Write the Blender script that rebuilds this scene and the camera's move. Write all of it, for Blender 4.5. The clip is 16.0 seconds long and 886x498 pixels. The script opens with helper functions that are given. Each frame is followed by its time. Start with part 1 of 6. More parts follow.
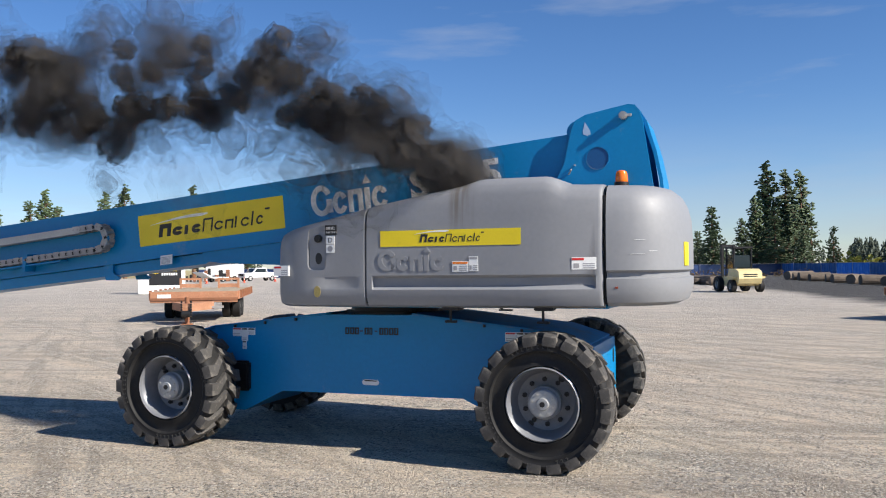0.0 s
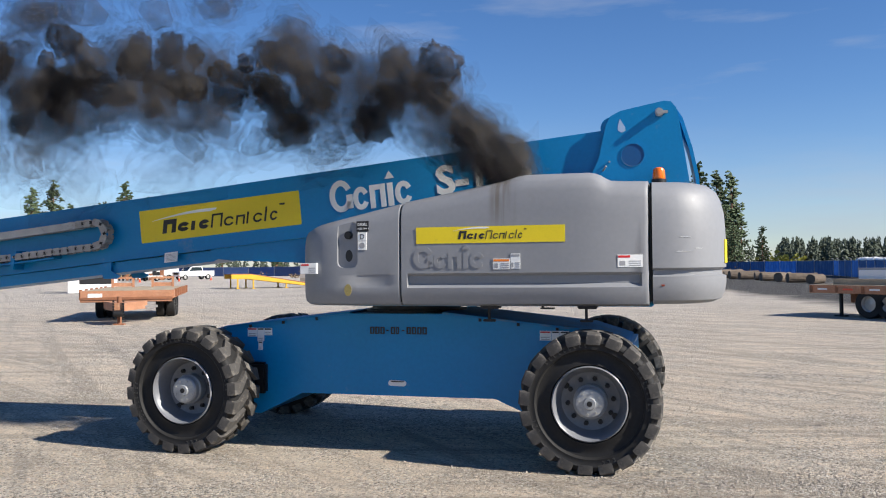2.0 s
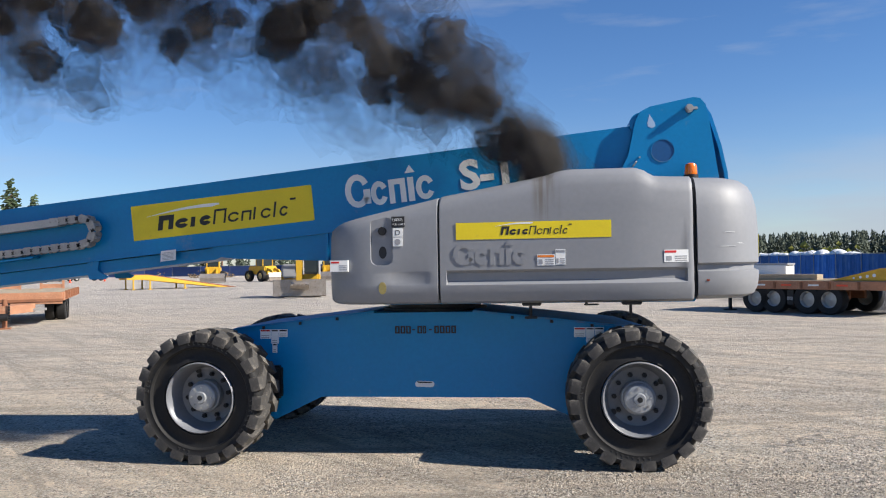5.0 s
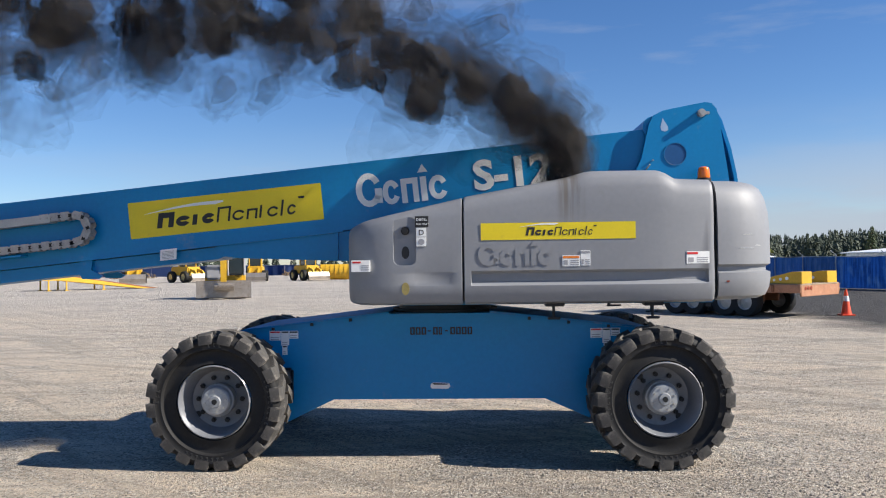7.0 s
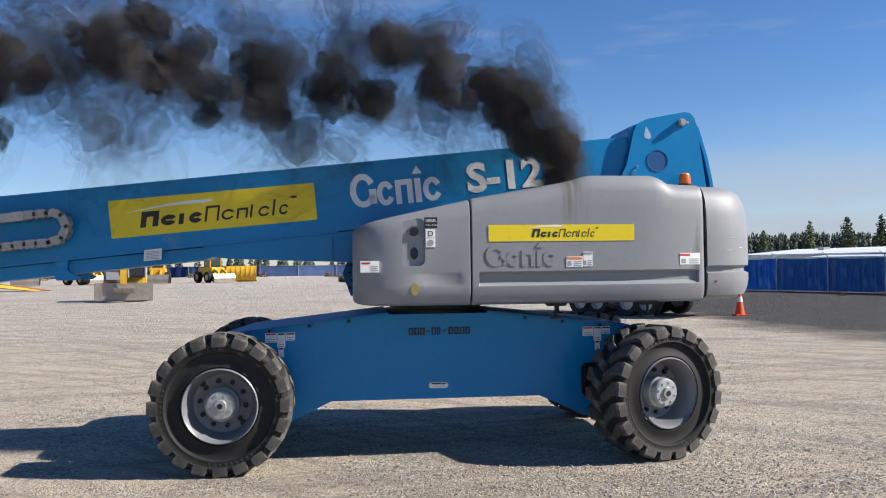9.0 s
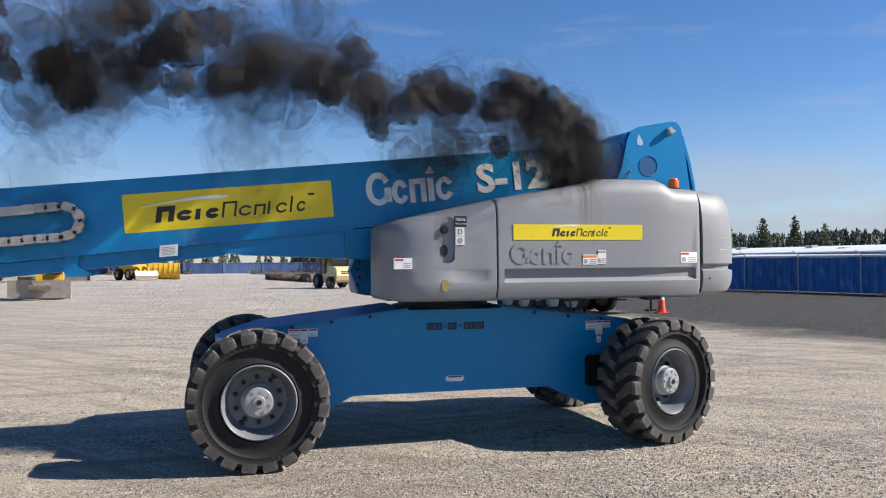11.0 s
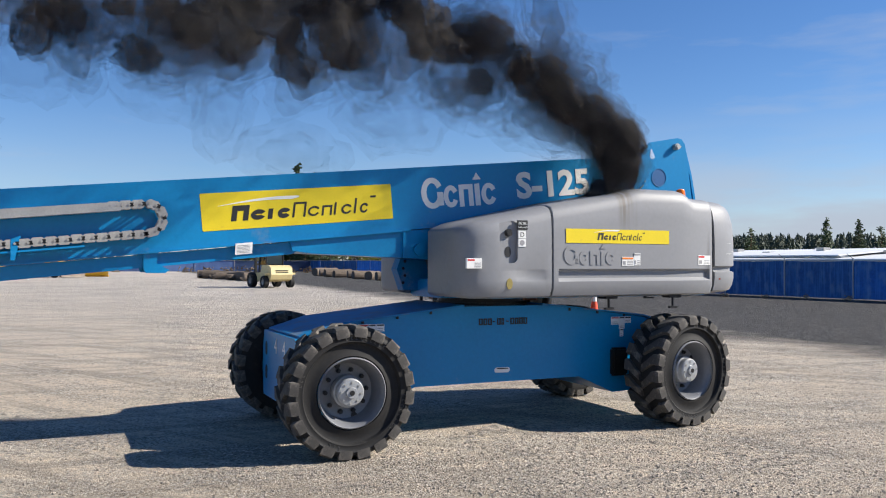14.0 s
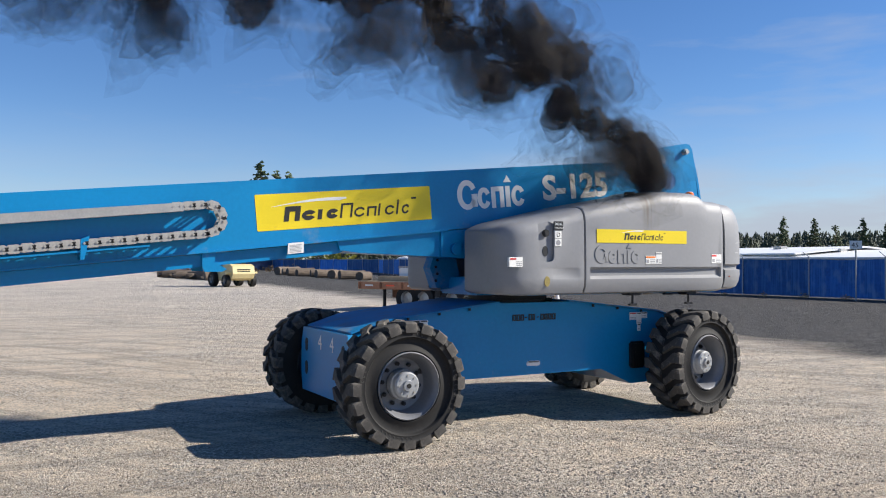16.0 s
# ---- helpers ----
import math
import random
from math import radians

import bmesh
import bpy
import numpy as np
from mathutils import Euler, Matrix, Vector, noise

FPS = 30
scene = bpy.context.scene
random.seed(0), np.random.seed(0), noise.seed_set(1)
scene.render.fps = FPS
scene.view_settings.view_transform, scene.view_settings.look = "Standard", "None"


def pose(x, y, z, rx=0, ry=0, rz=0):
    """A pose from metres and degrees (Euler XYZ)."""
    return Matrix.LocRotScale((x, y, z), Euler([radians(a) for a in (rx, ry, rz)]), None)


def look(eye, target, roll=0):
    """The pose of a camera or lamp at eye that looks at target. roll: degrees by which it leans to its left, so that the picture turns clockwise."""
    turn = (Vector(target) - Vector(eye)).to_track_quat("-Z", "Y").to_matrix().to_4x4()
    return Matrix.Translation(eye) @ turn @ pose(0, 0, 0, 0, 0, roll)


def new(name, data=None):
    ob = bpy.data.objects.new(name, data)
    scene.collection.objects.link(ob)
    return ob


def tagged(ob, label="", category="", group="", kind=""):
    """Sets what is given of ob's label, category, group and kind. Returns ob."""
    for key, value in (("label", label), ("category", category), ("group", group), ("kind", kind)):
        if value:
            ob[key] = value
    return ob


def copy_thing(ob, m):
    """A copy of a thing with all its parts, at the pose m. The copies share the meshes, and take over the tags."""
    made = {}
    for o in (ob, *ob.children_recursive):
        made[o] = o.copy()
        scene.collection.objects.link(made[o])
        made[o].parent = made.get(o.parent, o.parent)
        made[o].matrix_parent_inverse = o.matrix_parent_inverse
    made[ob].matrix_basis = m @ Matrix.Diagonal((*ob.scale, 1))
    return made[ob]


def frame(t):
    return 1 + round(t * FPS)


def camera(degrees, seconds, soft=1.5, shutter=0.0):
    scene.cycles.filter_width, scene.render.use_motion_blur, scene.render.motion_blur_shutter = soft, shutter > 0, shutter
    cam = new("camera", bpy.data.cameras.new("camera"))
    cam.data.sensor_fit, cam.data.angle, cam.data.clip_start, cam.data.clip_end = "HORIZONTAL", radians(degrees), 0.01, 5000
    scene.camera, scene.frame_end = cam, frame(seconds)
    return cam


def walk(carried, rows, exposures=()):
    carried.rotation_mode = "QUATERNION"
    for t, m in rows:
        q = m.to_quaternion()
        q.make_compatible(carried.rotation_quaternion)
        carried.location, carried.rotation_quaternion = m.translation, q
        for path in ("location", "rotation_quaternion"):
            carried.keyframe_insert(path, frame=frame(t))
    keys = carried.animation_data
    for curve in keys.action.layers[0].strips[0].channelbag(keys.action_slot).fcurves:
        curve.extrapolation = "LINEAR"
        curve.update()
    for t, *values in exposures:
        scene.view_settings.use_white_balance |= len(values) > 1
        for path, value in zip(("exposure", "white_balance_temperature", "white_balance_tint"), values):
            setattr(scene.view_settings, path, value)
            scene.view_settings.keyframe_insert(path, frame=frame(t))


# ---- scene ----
cam = camera(55.46, 16.0, 1.1)
EYE = (0.36, -8.10, 1.682)
PATH = [
    (0.0, (-0.255, -6.198, 1.726), -0.58),
    (0.5, (-0.223, -6.187, 1.724), -0.54),
    (1.0, (-0.188, -6.177, 1.721), -0.57),
    (1.5, (-0.153, -6.167, 1.720), -0.60),
    (2.0, (-0.117, -6.158, 1.721), -0.57),
    (2.5, (-0.081, -6.150, 1.721), -0.68),
    (3.0, (-0.043, -6.141, 1.720), -0.81),
    (3.5, (-0.006, -6.134, 1.719), -0.96),
    (4.0, (0.030, -6.128, 1.717), -1.04),
    (6.5, (0.231, -6.104, 1.715), -0.75),
    (7.0, (0.276, -6.102, 1.716), -0.72),
    (7.5, (0.325, -6.101, 1.717), -0.70),
    (8.0, (0.379, -6.100, 1.718), -0.65),
    (8.5, (0.435, -6.102, 1.719), -0.67),
    (9.0, (0.491, -6.105, 1.718), -0.66),
    (11.5, (0.691, -6.128, 1.712), -0.28),
    (12.0, (0.721, -6.133, 1.713), -0.14),
    (12.5, (0.747, -6.138, 1.713), -0.11),
    (13.0, (0.768, -6.142, 1.713), 0.01),
    (13.5, (0.787, -6.146, 1.712), 0.11),
    (14.0, (0.807, -6.151, 1.712), 0.16),
    (14.5, (0.827, -6.156, 1.711), 0.17),
    (15.0, (0.848, -6.161, 1.710), 0.25),
    (15.5, (0.870, -6.166, 1.710), 0.26),
    (16.0, (0.891, -6.172, 1.709), 0.10),
]
walk(cam, [(t, look(EYE, target, roll)) for t, target, roll in PATH])

# the lift's way over the ground: seconds, x, y, heading
DRIVE = [
    (0.0, -2.791, -0.052, -1.84),
    (0.5, -2.544, -0.013, -1.75),
    (1.0, -2.332, 0.004, -1.70),
    (1.5, -2.132, 0.001, -1.55),
    (2.0, -1.934, 0.000, -1.35),
    (2.5, -1.740, 0.007, -1.10),
    (3.0, -1.544, 0.007, -0.97),
    (3.5, -1.355, 0.010, -0.91),
    (4.0, -1.170, 0.005, -0.80),
    (6.5, -0.198, -0.006, -0.01),
    (7.0, 0.003, -0.000, 0.01),
    (7.5, 0.202, 0.006, 0.25),
    (8.0, 0.395, 0.031, 0.70),
    (8.5, 0.585, 0.054, 1.44),
    (9.0, 0.782, 0.077, 2.54),
    (11.5, 1.763, 0.307, 8.13),
    (12.0, 1.948, 0.374, 9.31),
    (12.5, 2.140, 0.440, 10.29),
    (13.0, 2.342, 0.517, 10.98),
    (13.5, 2.545, 0.582, 11.48),
    (14.0, 2.745, 0.639, 12.03),
    (14.5, 2.940, 0.687, 12.42),
    (15.0, 3.144, 0.740, 12.77),
    (15.5, 3.349, 0.792, 13.19),
    (16.0, 3.547, 0.848, 13.72),
]

# ---- light ----
SUN_AZ, SUN_EL = 101.0, 34.0  # clockwise from +y; above the horizon
world = bpy.data.worlds.new("sky")
scene.world = world
world.use_nodes = True
wt = world.node_tree
sky = wt.nodes.new("ShaderNodeTexSky")
sky.sky_type, sky.sun_disc = "NISHITA", False
sky.sun_elevation, sky.sun_rotation = radians(SUN_EL), radians(SUN_AZ)
sky.altitude, sky.air_density, sky.dust_density, sky.ozone_density = 900, 1.0, 0.1, 1.3
wt.nodes["Background"].inputs["Strength"].default_value = 0.066
# thin cirrus, mixed into the sky colour
wc = wt.nodes.new("ShaderNodeTexCoord")
wm = wt.nodes.new("ShaderNodeMapping")
wm.inputs["Scale"].default_value = (1.6, 1.6, 9.0)
wn = wt.nodes.new("ShaderNodeTexNoise")
wn.inputs["Scale"].default_value, wn.inputs["Detail"].default_value, wn.inputs["Roughness"].default_value = 2.2, 7, 0.55
wr = wt.nodes.new("ShaderNodeMapRange")
wr.inputs["From Min"].default_value, wr.inputs["From Max"].default_value = 0.57, 0.84
wr.inputs["To Max"].default_value = 0.55
wx = wt.nodes.new("ShaderNodeMix")
wx.data_type = "RGBA"
wx.inputs["B"].default_value = (4.5, 5.0, 6.0, 1)
wt.links.new(wc.outputs["Generated"], wm.inputs["Vector"])
wt.links.new(wm.outputs["Vector"], wn.inputs["Vector"])
wt.links.new(wn.outputs["Fac"], wr.inputs["Value"])
# a hazier bank of cloud low in the east
ws = wt.nodes.new("ShaderNodeSeparateXYZ")
wt.links.new(wc.outputs["Generated"], ws.inputs["Vector"])


def world_range(value, a, b, c, d):
    n = wt.nodes.new("ShaderNodeMapRange")
    n.interpolation_type = "SMOOTHSTEP"
    for k, x in zip(("From Min", "From Max", "To Min", "To Max"), (a, b, c, d)):
        n.inputs[k].default_value = x
    wt.links.new(value, n.inputs["Value"])
    return n.outputs["Result"]


def world_math(op, a, b):
    n = wt.nodes.new("ShaderNodeMath")
    n.operation = op
    wt.links.new(a, n.inputs[0])
    wt.links.new(b, n.inputs[1])
    return n.outputs[0]


bank = world_math("MULTIPLY", world_range(ws.outputs["X"], 0.0, 0.55, 0.40, 1.0), world_range(ws.outputs["Z"], 0.02, 0.19, 0.95, 0.0))
bank = world_math("MULTIPLY", bank, world_range(wn.outputs["Fac"], 0.34, 0.62, 0.25, 1.0))
cover = world_math("MAXIMUM", bank, wr.outputs["Result"])
wt.links.new(cover, wx.inputs["Factor"])
wh = wt.nodes.new("ShaderNodeHueSaturation")
wh.inputs["Saturation"].default_value = 1.22
wb = wt.nodes.new("ShaderNodeMix")
wb.data_type, wb.blend_type = "RGBA", "MULTIPLY"
wb.inputs["Factor"].default_value = 1.0
wb.inputs["B"].default_value = (0.84, 0.955, 1.20, 1)
wt.links.new(sky.outputs["Color"], wh.inputs["Color"])
wt.links.new(wh.outputs["Color"], wb.inputs["A"])
wt.links.new(wb.outputs["Result"], wx.inputs["A"])
wt.links.new(wx.outputs["Result"], wt.nodes["Background"].inputs["Color"])

sun_data = bpy.data.lights.new("sun", "SUN")
sun_data.energy, sun_data.angle, sun_data.color = 5.0, radians(0.53), (1.0, 0.94, 0.85)
sun_dir = Vector((math.sin(radians(SUN_AZ)) * math.cos(radians(SUN_EL)), math.cos(radians(SUN_AZ)) * math.cos(radians(SUN_EL)), math.sin(radians(SUN_EL))))
sun = new("sun", sun_data)
sun.matrix_world = look(sun_dir * 50, (0, 0, 0))
scene.view_settings.exposure = 0.70


# ---- materials ----
def mat(name, color, rough=0.5, metal=0.0, var=0.12, scale=3.0, fine=40.0, bump=0.02, dirt=None, dirt_amount=0.0, coat=0.0, per_object=0.0, alpha=None):
    """A surface with variation at two scales, grain relief and, if given, patches of dirt."""
    m = bpy.data.materials.new(name)
    m.use_nodes = True
    nt = m.node_tree
    b = nt.nodes["Principled BSDF"]
    b.inputs["Roughness"].default_value, b.inputs["Metallic"].default_value = rough, metal
    b.inputs["Coat Weight"].default_value = coat
    tc = nt.nodes.new("ShaderNodeTexCoord")
    n1 = nt.nodes.new("ShaderNodeTexNoise")
    n1.inputs["Scale"].default_value, n1.inputs["Detail"].default_value = scale, 6
    n2 = nt.nodes.new("ShaderNodeTexNoise")
    n2.inputs["Scale"].default_value, n2.inputs["Detail"].default_value = fine, 4
    nt.links.new(tc.outputs["Object"], n1.inputs["Vector"])
    nt.links.new(tc.outputs["Object"], n2.inputs["Vector"])
    add = nt.nodes.new("ShaderNodeMath")
    add.operation = "ADD"
    nt.links.new(n1.outputs["Fac"], add.inputs[0])
    nt.links.new(n2.outputs["Fac"], add.inputs[1])
    mr = nt.nodes.new("ShaderNodeMapRange")
    mr.inputs["From Min"].default_value, mr.inputs["From Max"].default_value = 0.6, 1.4
    mr.inputs["To Min"].default_value, mr.inputs["To Max"].default_value = 1 - var, 1 + var
    nt.links.new(add.outputs[0], mr.inputs["Value"])
    hsv = nt.nodes.new("ShaderNodeHueSaturation")
    hsv.inputs["Color"].default_value = (*color, 1)
    nt.links.new(mr.outputs["Result"], hsv.inputs["Value"])
    if per_object:
        oi = nt.nodes.new("ShaderNodeObjectInfo")
        hr = nt.nodes.new("ShaderNodeMapRange")
        hr.inputs["To Min"].default_value, hr.inputs["To Max"].default_value = 1 - per_object, 1 + per_object
        nt.links.new(oi.outputs["Random"], hr.inputs["Value"])
        mm = nt.nodes.new("ShaderNodeMath")
        mm.operation = "MULTIPLY"
        nt.links.new(mr.outputs["Result"], mm.inputs[0])
        nt.links.new(hr.outputs["Result"], mm.inputs[1])
        nt.links.new(mm.outputs[0], hsv.inputs["Value"])
    col = hsv.outputs["Color"]
    if dirt:
        n3 = nt.nodes.new("ShaderNodeTexNoise")
        n3.inputs["Scale"].default_value, n3.inputs["Detail"].default_value, n3.inputs["Roughness"].default_value = scale * 2.3, 9, 0.7
        nt.links.new(tc.outputs["Object"], n3.inputs["Vector"])
        dr = nt.nodes.new("ShaderNodeMapRange")
        dr.inputs["From Min"].default_value, dr.inputs["From Max"].default_value = 0.62 - 0.3 * dirt_amount, 0.78 - 0.2 * dirt_amount
        dr.inputs["To Max"].default_value = min(1.0, 0.35 + dirt_amount)
        nt.links.new(n3.outputs["Fac"], dr.inputs["Value"])
        mx = nt.nodes.new("ShaderNodeMix")
        mx.data_type = "RGBA"
        mx.inputs["B"].default_value = (*dirt, 1)
        nt.links.new(dr.outputs["Result"], mx.inputs["Factor"])
        nt.links.new(col, mx.inputs["A"])
        col = mx.outputs["Result"]
        rr = nt.nodes.new("ShaderNodeMapRange")
        rr.inputs["To Min"].default_value, rr.inputs["To Max"].default_value = rough, min(1.0, rough + 0.35)
        nt.links.new(dr.outputs["Result"], rr.inputs["Value"])
        nt.links.new(rr.outputs["Result"], b.inputs["Roughness"])
    nt.links.new(col, b.inputs["Base Color"])
    if bump:
        bp = nt.nodes.new("ShaderNodeBump")
        bp.inputs["Strength"].default_value, bp.inputs["Distance"].default_value = min(1.0, bump * 10), bump
        nt.links.new(n2.outputs["Fac"], bp.inputs["Height"])
        nt.links.new(bp.outputs["Normal"], b.inputs["Normal"])
    if alpha is not None:
        b.inputs["Alpha"].default_value = alpha
    return m


DUST = (0.33, 0.28, 0.22)
M_BLUE = mat("blue_paint", (0.0005, 0.205, 0.465), 0.40, 0, 0.08, 1.2, 30, 0.0008, DUST, 0.02, 0.12)
M_BLUE_DIRTY = mat("dusty_blue_paint", (0.001, 0.165, 0.39), 0.55, 0, 0.12, 1.5, 30, 0.001, (0.22, 0.21, 0.19), 0.40, 0.0)
for m in (M_BLUE, M_BLUE_DIRTY):
    m.node_tree.nodes["Principled BSDF"].inputs["Specular IOR Level"].default_value = 0.3
M_GREY = mat("grey_gelcoat", (0.232, 0.237, 0.25), 0.54, 0, 0.06, 1.1, 25, 0.0006, (0.20, 0.18, 0.16), 0.03, 0.03)
M_WHITE = mat("white_vinyl", (0.78, 0.78, 0.76), 0.45, 0, 0.05, 4, 60, 0.0)
M_YELLOW = mat("yellow_vinyl", (0.78, 0.60, 0.012), 0.42, 0, 0.05, 4, 60, 0.0, (0.35, 0.27, 0.08), 0.01)
M_INK = mat("black_vinyl", (0.015, 0.015, 0.016), 0.5, 0, 0.1, 4, 60, 0.0)
# also fills slots, vents and pockets, black in place of the shade inside
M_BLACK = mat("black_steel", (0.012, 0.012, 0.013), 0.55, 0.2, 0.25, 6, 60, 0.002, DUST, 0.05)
M_RUBBER = mat("tyre_rubber", (0.019, 0.0185, 0.0185), 0.66, 0, 0.22, 5, 45, 0.002, (0.075, 0.068, 0.06), 0.10)
M_RUBBER.node_tree.nodes["Principled BSDF"].inputs["Specular IOR Level"].default_value = 0.25
M_LUG = mat("worn_rubber", (0.058, 0.054, 0.050), 0.85, 0, 0.22, 4, 90, 0.003, (0.27, 0.24, 0.20), 0.32, 0, 0.14)
M_MARK = mat("raised_rubber", (0.040, 0.038, 0.036), 0.7, 0, 0.2, 9, 60, 0.001)
M_RIM = mat("grey_rim_paint", (0.18, 0.185, 0.20), 0.42, 0.1, 0.1, 5, 40, 0.001, (0.28, 0.25, 0.21), 0.05)
M_HUB = mat("scuffed_hub", (0.34, 0.35, 0.36), 0.42, 0.3, 0.15, 9, 60, 0.002, (0.14, 0.13, 0.12), 0.12)
M_STEEL = mat("galvanised_steel", (0.42, 0.41, 0.39), 0.45, 0.5, 0.15, 8, 60, 0.002, (0.22, 0.19, 0.15), 0.12)
M_CHAIN = mat("dusty_chain_steel", (0.34, 0.33, 0.31), 0.5, 0.2, 0.25, 8, 60, 0.002, (0.10, 0.09, 0.08), 0.2)
M_AMBER = mat("amber_plastic", (0.85, 0.17, 0.005), 0.18, 0, 0.05, 10, 80, 0.0, coat=0.6)
M_RED = mat("red_ink", (0.55, 0.02, 0.02), 0.5, 0, 0.05, 10, 60, 0.0)
M_ORANGE_INK = mat("orange_ink", (0.75, 0.20, 0.02), 0.5, 0, 0.05, 10, 60, 0.0)
M_GREYINK = mat("grey_ink", (0.30, 0.30, 0.31), 0.5, 0, 0.05, 10, 60, 0.0)
M_RUST_INK = mat("rust_red_lens", (0.30, 0.05, 0.02), 0.4, 0, 0.2, 10, 60, 0.0)


def stain_hood():
    """The hood's gelcoat, with the brown soot that rain has drawn down from the exhaust."""
    m = M_GREY.copy()
    m.name = "sooty_gelcoat"
    nt = m.node_tree
    b = nt.nodes["Principled BSDF"]
    old = b.inputs["Base Color"].links[0].from_socket
    tc = nt.nodes.new("ShaderNodeTexCoord")
    sp = nt.nodes.new("ShaderNodeSeparateXYZ")
    nt.links.new(tc.outputs["Object"], sp.inputs["Vector"])
    mp = nt.nodes.new("ShaderNodeMapping")
    mp.inputs["Scale"].default_value = (26, 0.6, 1.6)
    nt.links.new(tc.outputs["Object"], mp.inputs["Vector"])
    n = nt.nodes.new("ShaderNodeTexNoise")
    n.inputs["Scale"].default_value, n.inputs["Detail"].default_value = 1.0, 4
    nt.links.new(mp.outputs["Vector"], n.inputs["Vector"])
    f = None
    for v, a, b_, c, d in ((sp.outputs["X"], 0.99, 1.07, 0, 1), (sp.outputs["X"], 1.17, 1.27, 1, 0), (sp.outputs["Z"], 1.90, 2.24, 0, 0.9), (n.outputs["Fac"], 0.36, 0.62, 0.15, 1)):
        r = nt.nodes.new("ShaderNodeMapRange")
        r.interpolation_type = "SMOOTHSTEP"
        for k, x in zip(("From Min", "From Max", "To Min", "To Max"), (a, b_, c, d)):
            r.inputs[k].default_value = x
        nt.links.new(v, r.inputs["Value"])
        if f is None:
            f = r.outputs["Result"]
        else:
            q = nt.nodes.new("ShaderNodeMath")
            q.operation = "MULTIPLY"
            nt.links.new(f, q.inputs[0])
            nt.links.new(r.outputs["Result"], q.inputs[1])
            f = q.outputs[0]
    x = nt.nodes.new("ShaderNodeMix")
    x.data_type = "RGBA"
    x.inputs["B"].default_value = (0.145, 0.125, 0.105, 1)
    nt.links.new(f, x.inputs["Factor"])
    nt.links.new(old, x.inputs["A"])
    nt.links.new(x.outputs["Result"], b.inputs["Base Color"])
    return m


M_SOOTY = stain_hood()


# ---- mesh helpers ----
def part(name, bm, material, parent=None, label="", smooth=35):
    me = bpy.data.meshes.new(name)
    bmesh.ops.recalc_face_normals(bm, faces=bm.faces)
    bm.to_mesh(me)
    bm.free()
    me.materials.append(material)
    if smooth:
        me.polygons.foreach_set("use_smooth", [True] * len(me.polygons))
        me.set_sharp_from_angle(angle=radians(smooth))
    ob = new(name, me)
    if parent:
        ob.parent = parent
    if label:
        ob["label"] = label
    return ob


def share(ob, m, parent=None):
    """Another object on the same mesh, at the pose m in its parent's space."""
    o = new(ob.name.split(".")[0], ob.data)
    o.parent = parent or ob.parent
    o.matrix_basis = m
    if "label" in ob:
        o["label"] = ob["label"]
    return o


def thing(name, m, label, category, group="", kind=""):
    e = new(name)
    e.empty_display_size = 0.2
    e.matrix_basis = m
    return tagged(e, label, category, group, kind)


def box(bm, x0, x1, y0, y1, z0, z1, bevel=0.0):
    r = bmesh.ops.create_cube(bm, size=1, matrix=Matrix.LocRotScale(((x0 + x1) / 2, (y0 + y1) / 2, (z0 + z1) / 2), None, (x1 - x0, y1 - y0, z1 - z0)))
    if bevel:
        bmesh.ops.bevel(bm, geom=list({e for v in r["verts"] for e in v.link_edges}), offset=bevel, segments=2, affect="EDGES", clamp_overlap=True)
    return bm


def cyl(bm, p, q, r, r2=None, seg=16, caps=True):
    p, q = Vector(p), Vector(q)
    d = q - p
    m = Matrix.Translation((p + q) / 2) @ d.to_track_quat("Z", "Y").to_matrix().to_4x4()
    bmesh.ops.create_cone(bm, cap_ends=caps, segments=seg, radius1=r, radius2=r if r2 is None else r2, depth=d.length, matrix=m)
    return bm


def prism(bm, pts, y0, y1, axis="y"):
    """A polygon drawn in x, z (or x, y with axis z; y, z with axis x), drawn out between y0 and y1."""
    def at(a, b, c):
        return {"y": (a, c, b), "z": (a, b, c), "x": (c, a, b)}[axis]
    a = [bm.verts.new(at(u, v, y0)) for u, v in pts]
    b = [bm.verts.new(at(u, v, y1)) for u, v in pts]
    bm.faces.new(a)
    bm.faces.new(b[::-1])
    n = len(pts)
    for i in range(n):
        bm.faces.new((a[i], b[i], b[(i + 1) % n], a[(i + 1) % n]))
    return bm


def soften(bm, w, seg=2, angle=30):
    es = [e for e in bm.edges if len(e.link_faces) == 2 and e.calc_face_angle(0) > radians(angle)]
    bmesh.ops.bevel(bm, geom=es, offset=w, segments=seg, affect="EDGES", clamp_overlap=True)
    return bm


def loft(bm, rings, caps=True):
    vs = [[bm.verts.new(p) for p in ring] for ring in rings]
    n = len(vs[0])
    for a, b in zip(vs, vs[1:]):
        for i in range(n):
            bm.faces.new((a[i], a[(i + 1) % n], b[(i + 1) % n], b[i]))
    if caps:
        bm.faces.new(vs[0][::-1])
        bm.faces.new(vs[-1])
    return bm


def revolve(bm, prof, seg=48):
    """A profile of (radius, y) turned about the y axis."""
    rings = [[(r * math.cos(2 * math.pi * i / seg), y, r * math.sin(2 * math.pi * i / seg)) for i in range(seg)] for r, y in prof]
    return loft(bm, rings, caps=False)


def B():
    return bmesh.new()


